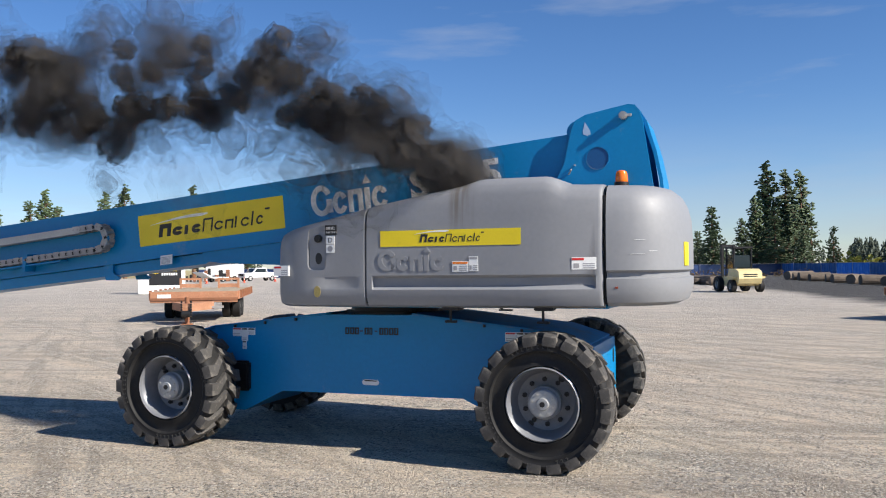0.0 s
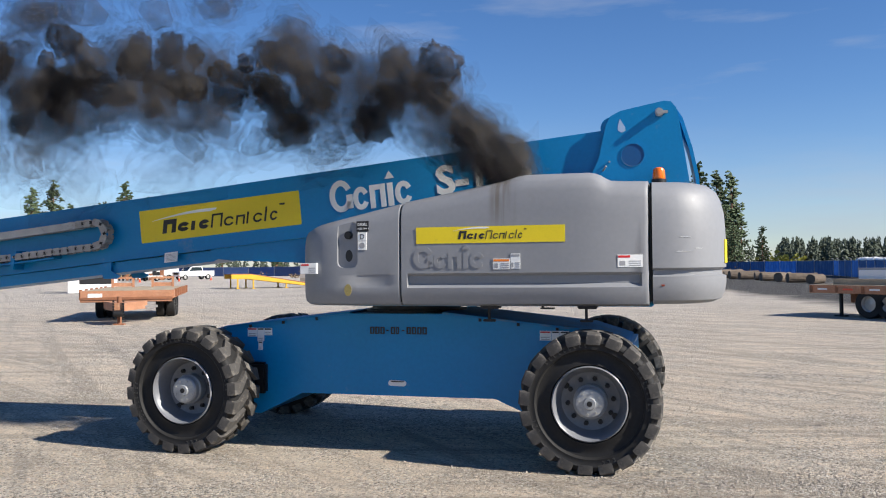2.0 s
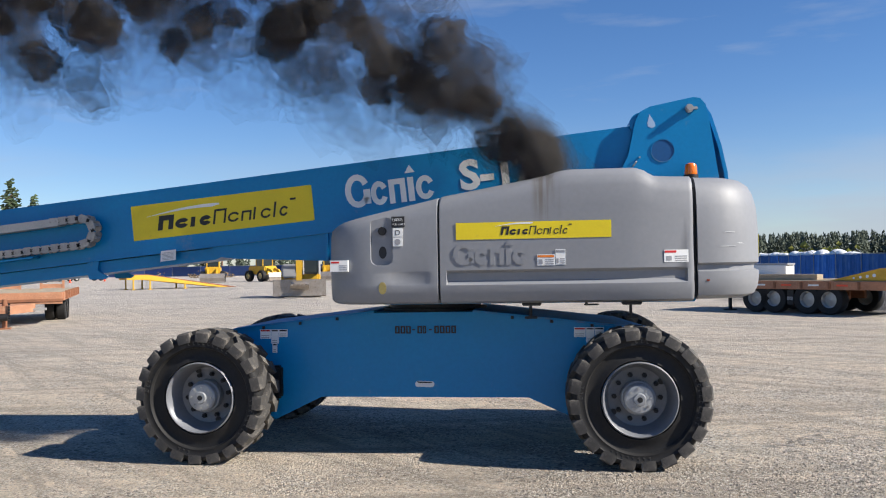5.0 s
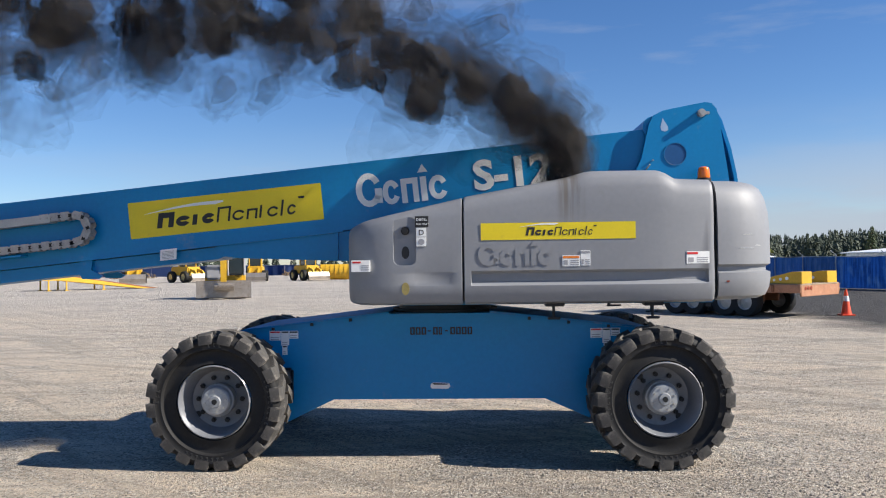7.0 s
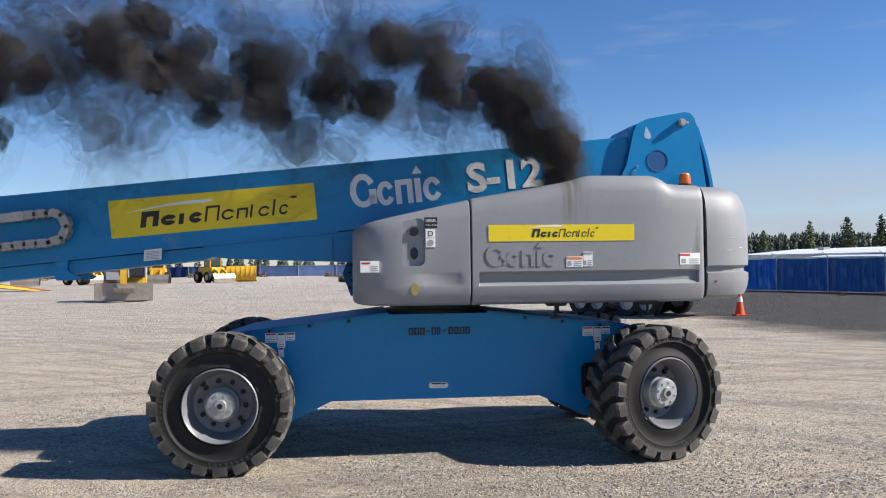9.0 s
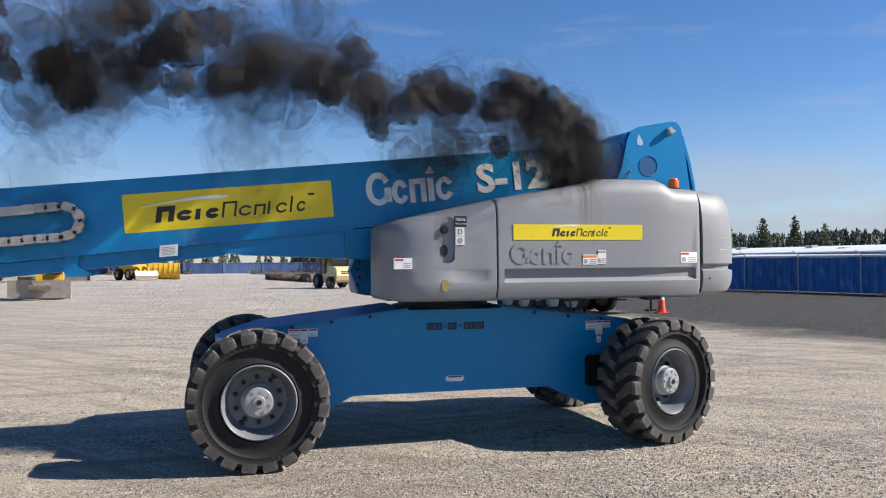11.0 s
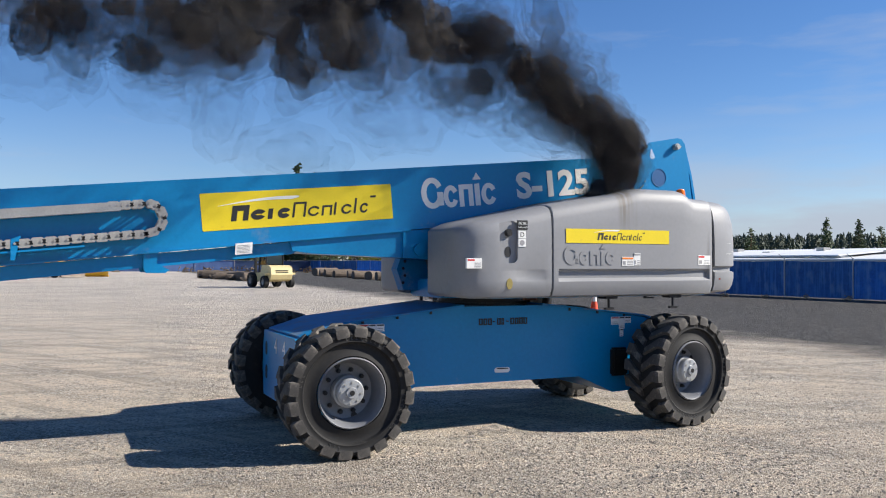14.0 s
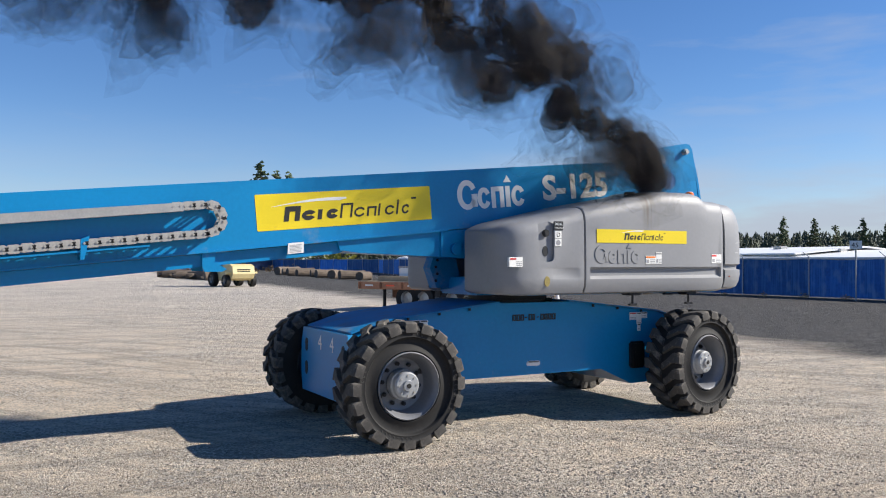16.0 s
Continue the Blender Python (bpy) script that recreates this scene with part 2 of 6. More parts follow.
def letters(name, text, material, parent, m, height, depth=0.002, shear=0.0, label="", bold=0.0):
    """Readable writing, cut from the built-in font, as a thin mesh."""
    cu = bpy.data.curves.new(name, "FONT")
    cu.body, cu.size, cu.extrude, cu.shear, cu.resolution_u = text, height / 0.7, depth / 2, shear, 3
    cu.offset = bold
    tmp = bpy.data.objects.new(name, cu)
    scene.collection.objects.link(tmp)
    me = bpy.data.meshes.new_from_object(tmp.evaluated_get(bpy.context.evaluated_depsgraph_get()))
    bpy.data.objects.remove(tmp)
    bpy.data.curves.remove(cu)
    me.materials.clear()
    me.materials.append(material)
    ob = new(name, me)
    ob.parent = parent
    ob.matrix_basis = m
    if label:
        ob["label"] = label
    return ob


# ---- ground ----
def ground_material():
    m = bpy.data.materials.new("gravel_yard")
    m.use_nodes = True
    nt = m.node_tree
    b = nt.nodes["Principled BSDF"]
    b.inputs["Roughness"].default_value = 0.95
    b.inputs["Specular IOR Level"].default_value = 0.2
    tc = nt.nodes.new("ShaderNodeTexCoord")

    def noise_tex(scale, detail, rough, vec=None, dist=0.0):
        n = nt.nodes.new("ShaderNodeTexNoise")
        n.inputs["Scale"].default_value, n.inputs["Detail"].default_value, n.inputs["Roughness"].default_value = scale, detail, rough
        n.inputs["Distortion"].default_value = dist
        nt.links.new(vec or tc.outputs["Object"], n.inputs["Vector"])
        return n.outputs["Fac"]

    def rng(v, a, b_, c=0.0, d=1.0):
        n = nt.nodes.new("ShaderNodeMapRange")
        for k, x in zip(("From Min", "From Max", "To Min", "To Max"), (a, b_, c, d)):
            n.inputs[k].default_value = x
        nt.links.new(v, n.inputs["Value"])
        return n.outputs["Result"]

    def mix(f, a, b_):
        n = nt.nodes.new("ShaderNodeMix")
        n.data_type = "RGBA"
        for k, x in (("Factor", f), ("A", a), ("B", b_)):
            if isinstance(x, tuple):
                n.inputs[k].default_value = (*x, 1)
            elif isinstance(x, float):
                n.inputs[k].default_value = x
            else:
                nt.links.new(x, n.inputs[k])
        return n.outputs["Result"]

    mp = nt.nodes.new("ShaderNodeMapping")
    mp.inputs["Rotation"].default_value = (0, 0, radians(-12))
    mp.inputs["Scale"].default_value = (0.16, 0.9, 1)
    nt.links.new(tc.outputs["Object"], mp.inputs["Vector"])
    streak = noise_tex(1.3, 5, 0.6, mp.outputs["Vector"], 0.6)
    mp2 = nt.nodes.new("ShaderNodeMapping")
    mp2.inputs["Rotation"].default_value = (0, 0, radians(25))
    mp2.inputs["Scale"].default_value = (0.2, 1.2, 1)
    nt.links.new(tc.outputs["Object"], mp2.inputs["Vector"])
    streak2 = noise_tex(1.1, 5, 0.6, mp2.outputs["Vector"], 0.8)
    patch = noise_tex(0.22, 6, 0.6)
    mid = noise_tex(2.2, 6, 0.65)
    grain = noise_tex(30, 7, 0.85)
    c = mix(rng(patch, 0.35, 0.65), (0.74, 0.605, 0.45), (0.60, 0.495, 0.38))
    c = mix(rng(streak, 0.48, 0.68, 0, 0.5), c, (0.64, 0.56, 0.45))
    c = mix(rng(streak2, 0.52, 0.70, 0, 0.45), c, (0.225, 0.19, 0.155))
    c = mix(rng(mid, 0.5, 0.72, 0, 0.40), c, (0.29, 0.25, 0.20))
    # thin wheel tracks, in sweeping lines
    for turn, off, dark in ((-32, 0.0, 1), (-22, 3.0, 0), (-50, 7.0, 1), (12, 5.0, 1)):
        mt = nt.nodes.new("ShaderNodeMapping")
        mt.vector_type = "TEXTURE"
        mt.inputs["Location"].default_value = (off, off, 0)
        mt.inputs["Rotation"].default_value = (0, 0, radians(turn))
        mt.inputs["Scale"].default_value = (15, 0.75, 1)
        nt.links.new(tc.outputs["Object"], mt.inputs["Vector"])
        line = rng(noise_tex(1.5, 4, 0.65, mt.outputs["Vector"], 0.25), 0.52, 0.60, 0, 0.72)
        c = mix(line, c, (0.27, 0.225, 0.175) if dark else (0.68, 0.59, 0.47))
    c = mix(rng(grain, 0.49, 0.60, 0, 0.6), c, (0.30, 0.255, 0.205))
    c = mix(rng(noise_tex(8, 9, 0.82), 0.50, 0.58, 0, 0.42), c, (0.23, 0.20, 0.165))
    # loose grit: stones a finger's width across, each with its own tone
    grit = nt.nodes.new("ShaderNodeTexVoronoi")
    grit.inputs["Scale"].default_value = 55
    nt.links.new(tc.outputs["Object"], grit.inputs["Vector"])
    tone = nt.nodes.new("ShaderNodeSeparateColor")
    nt.links.new(grit.outputs["Color"], tone.inputs["Color"])
    strewn = rng(noise_tex(0.9, 7, 0.7, None, 0.5), 0.38, 0.62, 0.30, 1.0)
    pick = nt.nodes.new("ShaderNodeMath")
    pick.operation = "MULTIPLY"
    nt.links.new(strewn, pick.inputs[0])
    nt.links.new(rng(tone.outputs["Red"], 0.34, 0.44), pick.inputs[1])
    c = mix(pick.outputs[0], c, mix(tone.outputs["Green"], (0.07, 0.062, 0.055), (0.72, 0.66, 0.57)))
    coarse = nt.nodes.new("ShaderNodeTexVoronoi")
    coarse.inputs["Scale"].default_value = 24
    nt.links.new(tc.outputs["Object"], coarse.inputs["Vector"])
    tone2 = nt.nodes.new("ShaderNodeSeparateColor")
    nt.links.new(coarse.outputs["Color"], tone2.inputs["Color"])
    pick2 = nt.nodes.new("ShaderNodeMath")
    pick2.operation = "MULTIPLY"
    nt.links.new(rng(noise_tex(0.6, 7, 0.75, None, 0.8), 0.50, 0.62, 0.06, 0.8), pick2.inputs[0])
    nt.links.new(rng(tone2.outputs["Red"], 0.5, 0.55), pick2.inputs[1])
    c = mix(pick2.outputs[0], c, mix(tone2.outputs["Green"], (0.06, 0.056, 0.052), (0.42, 0.39, 0.35)))
    c = mix(rng(noise_tex(120, 4, 0.7), 0.54, 0.64, 0, 0.45), c, (0.68, 0.60, 0.49))
    # grey crushed rock towards the near fence
    sx = nt.nodes.new("ShaderNodeSeparateXYZ")
    nt.links.new(tc.outputs["Object"], sx.inputs["Vector"])
    # yard colour flattens to pale grey further off, from y 6 to 34
    worn = rng(sx.outputs["Y"], 6, 34, 0.0, 0.75)
    c = mix(worn, c, mix(rng(patch, 0.35, 0.65), (0.46, 0.42, 0.37), (0.36, 0.33, 0.295)))
    edge = nt.nodes.new("ShaderNodeMath")
    edge.operation = "MULTIPLY_ADD"
    edge.inputs[1].default_value = 0.17
    nt.links.new(sx.outputs["Y"], edge.inputs[0])
    nt.links.new(sx.outputs["X"], edge.inputs[2])
    wob = nt.nodes.new("ShaderNodeMath")
    wob.operation = "MULTIPLY_ADD"
    wob.inputs[1].default_value = 5.0
    nt.links.new(noise_tex(0.35, 5, 0.6), wob.inputs[0])
    nt.links.new(edge.outputs[0], wob.inputs[2])
    rock = rng(wob.outputs[0], 13.6, 16.0)
    stone = mix(rng(noise_tex(11, 8, 0.9), 0.46, 0.57), (0.022, 0.021, 0.021), (0.15, 0.143, 0.135))
    stone = mix(rng(noise_tex(2.6, 6, 0.75), 0.46, 0.60, 0, 0.6), stone, (0.035, 0.034, 0.034))
    stone = mix(rng(noise_tex(26, 3, 0.6), 0.60, 0.68, 0, 0.8), stone, (0.34, 0.33, 0.315))
    c = mix(rock, c, stone)
    # dry grass beyond the yard
    far = rng(sx.outputs["Y"], 134, 150)
    c = mix(far, c, mix(rng(noise_tex(0.05, 4, 0.6), 0.4, 0.6), (0.34, 0.30, 0.13), (0.36, 0.29, 0.18)))
    toned = nt.nodes.new("ShaderNodeHueSaturation")
    toned.inputs["Value"].default_value = 1.13
    nt.links.new(c, toned.inputs["Color"])
    nt.links.new(toned.outputs["Color"], b.inputs["Base Color"])
    h = nt.nodes.new("ShaderNodeMath")
    h.operation = "MULTIPLY_ADD"
    h.inputs[1].default_value = 1.4
    nt.links.new(mid, h.inputs[0])
    nt.links.new(grain, h.inputs[2])
    h2 = nt.nodes.new("ShaderNodeMath")
    h2.operation = "MULTIPLY_ADD"
    h2.inputs[1].default_value = -0.6
    nt.links.new(grit.outputs["Distance"], h2.inputs[0])
    nt.links.new(h.outputs[0], h2.inputs[2])
    bp = nt.nodes.new("ShaderNodeBump")
    bp.inputs["Strength"].default_value, bp.inputs["Distance"].default_value = 1.0, 0.04
    nt.links.new(h2.outputs[0], bp.inputs["Height"])
    nt.links.new(bp.outputs["Normal"], b.inputs["Normal"])
    return m


def build_ground():
    bm = B()
    xs = [-3000, -400, -120, -40] + [-12 + i for i in range(29)] + [40, 120, 400, 3000]
    ys = [-3000, -400, -60, -12] + [-9 + i for i in range(20)] + [30, 80, 200, 600, 3000]
    vs = [[bm.verts.new((x, y, 0)) for x in xs] for y in ys]
    for j in range(len(ys) - 1):
        for i in range(len(xs) - 1):
            bm.faces.new((vs[j][i], vs[j][i + 1], vs[j + 1][i + 1], vs[j + 1][i]))
    g = part("ground", bm, ground_material(), smooth=0)
    tagged(g, "dusty tan gravel yard with tyre tracks and grey crushed rock", "ground", kind="structure")


build_ground()

# ---- boom lift ----
lift = thing("boom_lift", pose(0, 0, 0), "blue and grey telescopic boom lift driving on four lugged tyres", "boom lift")
SLOPE = 0.0975


def boom_top(x):
    return 2.742 + SLOPE * (x - 0.33)


def boom_low(x):
    return 2.00 + SLOPE * (x + 0.9)


def chassis():
    prof = [(-2.06, 0.98), (-1.75, 1.10), (-0.45, 1.235), (0.49, 1.235), (1.75, 1.09), (2.06, 0.98), (2.11, 0.62), (2.06, 0.30), (1.36, 0.28), (0.93, 0.47), (-0.96, 0.47), (-1.40, 0.26), (-2.06, 0.28), (-2.11, 0.62)]
    bm = B()
    prism(bm, prof, -0.545, 0.545)
    soften(bm, 0.012)
    ch = part("chassis", bm, M_BLUE, lift, "blue welded steel chassis beam")
    # top plate lying over the beam, with overhanging edges
    for s in (-1, 1):
        bm = B()
        prism(bm, [(s * 0.45, 1.238), (s * 1.75, 1.095), (s * 2.11, 0.985), (s * 2.11, 1.0), (s * 1.75, 1.112), (s * 0.45, 1.256)], -0.59, 0.59)
        part("top_plate", bm, M_BLUE_DIRTY, ch, "dusty blue top plate")
        for i in range(3):
            bm = B()
            cyl(bm, (s * (0.8 + 0.35 * i), -0.565, 1.17 - 0.037 * i), (s * (0.8 + 0.35 * i), -0.565, 1.205 - 0.037 * i), 0.014, seg=8)
            part("plate_bolt", bm, M_BLACK, ch)
        # end plate with rounded side and slots
        bm = B()
        prism(bm, [(-0.62, 0.32), (-0.66, 0.50), (-0.66, 0.80), (-0.60, 0.98), (0.60, 0.98), (0.66, 0.80), (0.66, 0.50), (0.62, 0.32)], s * 2.10, s * 2.155, "x")
        soften(bm, 0.01)
        ep = part("end_plate", bm, M_BLUE, ch)
        # slots are solid plugs; their black paints the shade of an opening
        for k in (-1, 1):
            for zz in (0.56, 0.80):
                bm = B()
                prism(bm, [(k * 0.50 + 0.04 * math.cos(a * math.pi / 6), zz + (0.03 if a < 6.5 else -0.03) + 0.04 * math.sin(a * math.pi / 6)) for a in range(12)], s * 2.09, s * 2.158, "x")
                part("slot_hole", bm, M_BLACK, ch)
    # axle beams, steering knuckles
    for s in (-1, 1):
        bm = B()
        box(bm, s * 1.83 - 0.14, s * 1.83 + 0.14, -0.86, 0.86, 0.42, 0.70, 0.03)
        for k in (-1, 1):
            box(bm, s * 1.83 - 0.11, s * 1.83 + 0.11, k * 0.78 - 0.07, k * 0.78 + 0.07, 0.30, 0.84, 0.025)
        part("axle", bm, M_BLUE, ch)
        for k in (-1, 1):
            bm = B()
            cyl(bm, (s * 1.83, k * 0.76, 0.565), (s * 1.83, k * 0.96, 0.565), 0.15, seg=24)
            part("drive_hub", bm, M_BLACK, ch)
            # solid black block, its colour giving the pocket's inner shade
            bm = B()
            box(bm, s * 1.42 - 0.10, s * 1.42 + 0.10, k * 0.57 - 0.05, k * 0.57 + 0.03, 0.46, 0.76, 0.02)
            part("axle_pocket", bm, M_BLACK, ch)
    # hand hole with a worn light rim
    bm = B()
    pts = [(0.0 + (0.06 if a in (0, 1, 2, 9, 10, 11) else -0.06) + 0.028 * math.cos(a * math.pi / 6 - 0.01), 0.588 + 0.028 * math.sin(a * math.pi / 6)) for a in range(12)]
    prism(bm, pts, -0.551, -0.544)
    part("hand_hole", bm, M_WHITE, ch, "worn light rimmed hand hole")
    bm = B()
    prism(bm, [(x, z) for x, z in ((-0.055, 0.598), (0.06, 0.598), (0.075, 0.606), (-0.07, 0.612))], -0.554, -0.550)
    part("hole_edge", bm, M_BLACK, ch)
    # stencilled number as bars
    x = -0.265
    for w in (0.045, 0.045, 0.045, 0, 0.045, 0.03, 0, 0.045, 0.045, 0.045, 0.045):
        bm = B()
        if w:
            box(bm, x, x + w * 0.30, -0.552, -0.544, 1.045, 1.112)
            box(bm, x + w * 0.64, x + w * 0.94, -0.552, -0.544, 1.045, 1.112)
            box(bm, x + w * 0.31, x + w * 0.63, -0.552, -0.544, 1.045, 1.056)
            box(bm, x + w * 0.31, x + w * 0.63, -0.552, -0.544, 1.10, 1.112)
        else:
            box(bm, x + 0.004, x + 0.03, -0.552, -0.544, 1.073, 1.084)
        part("stencil_mark", bm, M_INK, ch)
        x += 0.0515
    # warning stickers near each wheel
    for sx in (-1.54, 1.34):
        for dx, z0, w, h, mt in ((0.0, 1.03, 0.105, 0.085, M_WHITE), (0.105, 0.985, 0.075, 0.13, M_WHITE), (0.18, 1.045, 0.085, 0.07, M_WHITE), (0.115, 0.90, 0.05, 0.085, M_WHITE)):
            bm = B()
            box(bm, sx + dx + 0.002, sx + dx + w - 0.002, -0.5505, -0.544, z0 - 0.025, z0 + h - 0.025)
            stk = part("warning_sticker", bm, mt, ch)
            bm = B()
            box(bm, sx + dx + 0.008, sx + dx + w - 0.008, -0.553, -0.549, z0 + h - 0.043, z0 + h - 0.030)
            part("sticker_band", bm, M_RED if w > 0.1 else M_INK, stk)
            bm = B()
            for i in range(2):
                box(bm, sx + dx + 0.012, sx + dx + w - 0.016, -0.553, -0.549, z0 - 0.018 + 0.018 * i, z0 - 0.012 + 0.018 * i)
            part("text_bar", bm, M_GREYINK, stk)
    # digits painted on the front end
    for yy in (0.16, -0.16):
        letters("painted_digit", "4", M_WHITE, ch, pose(-2.158, yy, 0.78, 90, 0, -90), 0.15)
    return ch


chassis()


def wheel_parts(parent):
    """Rim disc, tyre, hub and lugs; the outer side faces -y."""
    bm = B()
    revolve(bm, [(0.294, -0.212), (0.304, -0.200), (0.302, -0.186), (0.286, -0.172), (0.268, -0.11), (0.252, -0.055), (0.238, -0.015), (0.20, -0.002), (0.12, -0.005), (0.10, -0.03), (0.0005, -0.03)], 56)
    w = part("wheel", bm, M_RIM, parent, "grey painted wheel rim", 40)
    bm = B()
    revolve(bm, [(0.30, 0.19), (0.45, 0.22), (0.53, 0.19), (0.538, 0.10), (0.54, 0.0), (0.538, -0.10), (0.540, -0.19), (0.522, -0.214), (0.505, -0.224), (0.494, -0.226), (0.488, -0.219), (0.450, -0.217), (0.438, -0.219), (0.430, -0.212), (0.424, -0.186), (0.40, -0.178), (0.355, -0.186), (0.335, -0.194), (0.316, -0.200), (0.304, -0.18), (0.300, -0.05), (0.30, 0.19)], 72)
    part("tyre", bm, M_RUBBER, w, "black solid rubber tyre", 50)
    # raised marks on the sidewall
    bm = B()
    box(bm, -0.017, 0.017, -0.002, 0.003, -0.004, 0.004, 0.001)
    box(bm, 0.008, 0.017, -0.002, 0.003, -0.014, -0.003, 0.001)
    box(bm, -0.017, -0.008, -0.002, 0.003, -0.014, -0.003, 0.001)
    first = part("sidewall_mark", bm, M_MARK)
    k = 0
    for a0, n in ((195, 9), (25, 3), (98, 8), (300, 3)):
        for i in range(n):
            a = radians(a0 + i * 5.4)
            m = Matrix.Translation((0.468 * math.cos(a), -0.2185, 0.468 * math.sin(a))) @ Matrix.Rotation(-a, 4, "Y")
            if k == 0:
                first.parent, first.matrix_basis = w, m
            else:
                share(first, m, w)
            k += 1
    bm = B()
    revolve(bm, [(0.138, -0.02), (0.138, -0.10), (0.126, -0.112), (0.120, -0.155), (0.108, -0.168), (0.060, -0.172), (0.052, -0.172), (0.045, -0.192), (0.02, -0.194), (0.0005, -0.188)], 32)
    part("hub_cap", bm, M_HUB, w, "scuffed light grey hub cap", 30)
    bm = B()
    cyl(bm, (0, -0.19, 0), (0, -0.199, 0), 0.022, seg=16)
    part("centre_plug", bm, M_BLACK, w)
    bm = B()
    cyl(bm, (0, -0.03, 0), (0, -0.052, 0), 0.021, seg=6)
    cyl(bm, (0, -0.05, 0), (0, -0.065, 0), 0.012, seg=8)
    bolt = part("wheel_nut", bm, M_BLACK)
    bolt.parent = w
    bolt.matrix_basis = pose(0.185, 0.02, 0)
    for i in range(1, 10):
        a = 2 * math.pi * i / 10
        share(bolt, pose(0.185 * math.cos(a), 0.02, 0.185 * math.sin(a)), w)
    bm = B()
    cyl(bm, (0, -0.168, 0), (0, -0.178, 0), 0.009, seg=6)
    small = part("hub_bolt", bm, M_STEEL)
    small.parent = w
    small.matrix_basis = pose(0.088, 0, 0)
    for i in range(1, 8):
        a = 2 * math.pi * i / 8
        share(small, pose(0.088 * math.cos(a), 0, 0.088 * math.sin(a)), w)
    # flat black discs: the dark inside of the vents is put into the colour
    for a in (70, 250):
        bm = B()
        revolve(bm, [(0.0005, -0.016), (0.028, -0.016)], 14)
        bmesh.ops.translate(bm, verts=bm.verts, vec=(0.232 * math.cos(radians(a)), 0, 0.232 * math.sin(radians(a))))
        part("vent_hole", bm, M_BLACK, w)
    # lugs: one chevron arm for each side of the tread
    def lug(side):
        bm = B()
        path = [(0.015, 0.540, 0.572, 0.0), (0.085, 0.538, 0.574, -5.0), (0.15, 0.538, 0.573, -10.5), (0.208, 0.535, 0.570, -11.0), (0.231, 0.515, 0.555, -10.8), (0.236, 0.480, 0.506, -10.6)]
        half = (4.2, 4.6, 5.9, 6.6, 6.7, 6.5)
        rings = []
        for (y, r0, r1, a), h in zip(path, half):
            rings.append([(r * math.cos(radians(b)), side * y, r * math.sin(radians(b))) for r, b in ((r0, a - h), (r1, a - h * 0.82), (r1, a + h * 0.82), (r0, a + h))])
        loft(bm, rings)
        return bm
    for side in (-1, 1):
        first = part("tread_lug", lug(side), M_LUG, smooth=25)
        first.parent = w
        first.matrix_basis = Matrix.Rotation(radians(4.5 * (side + 1)), 4, "Y")
        for i in range(1, 20):
            share(first, Matrix.Rotation(radians(18 * i + 4.5 * (side + 1)), 4, "Y"), w)
    return w


WHEELS = []
for sx in (-1, 1):
    for sy in (-1, 1):
        w = wheel_parts(lift)
        WHEELS.append((w, sx, sy))


def face_y(x):
    """The plan of the covers' side: drawn in towards the back."""
    return -1.14 + 0.0092 * max(0.0, x - 0.3) + (0.18 * (x - 1.65) ** 2 if x > 1.65 else 0.0)


def hood_ring(x, top, channel, inset=0.0, low=1.335, mirror=1, back=-0.40, round_off=0.0):
    f = face_y(x)
    d = 0.040 * channel
    pts = [(f + 0.10, low), (f + 0.035, low + 0.02), (f + 0.005, low + 0.09), (f, 1.492), (f + d * 0.25, 1.500), (f + d, 1.526), (f + d, 1.592), (f + d * 0.3, 1.606), (f, 1.616),
           (f + 0.004, top - 0.30), (f + 0.010, top - 0.15), (f + 0.028, top - 0.075), (f + 0.068, top - 0.028), (f + 0.15, top - 0.004), (f + 0.24, top), (back, top + 0.01), (back, low)]
    cz = 1.75
    k = (1 - inset) * (1 - round_off)
    return [(x, mirror * (back + (y - back) * k), cz + (z - cz) * (1 - inset * 0.55)) for y, z in pts]


def hood_top(x):
    table = [(-0.76, 2.00), (-0.60, 2.055), (0.22, 2.235), (0.25, 2.245), (1.00, 2.375), (1.12, 2.40), (1.24, 2.435), (1.32, 2.445), (1.86, 2.445), (1.93, 2.42), (2.00, 2.375), (2.10, 2.368), (2.34, 2.365)]
    for (a, u), (b, v) in zip(table, table[1:]):
        if x <= b:
            return u + (v - u) * max(0.0, (x - a) / (b - a))
    return table[-1][1]


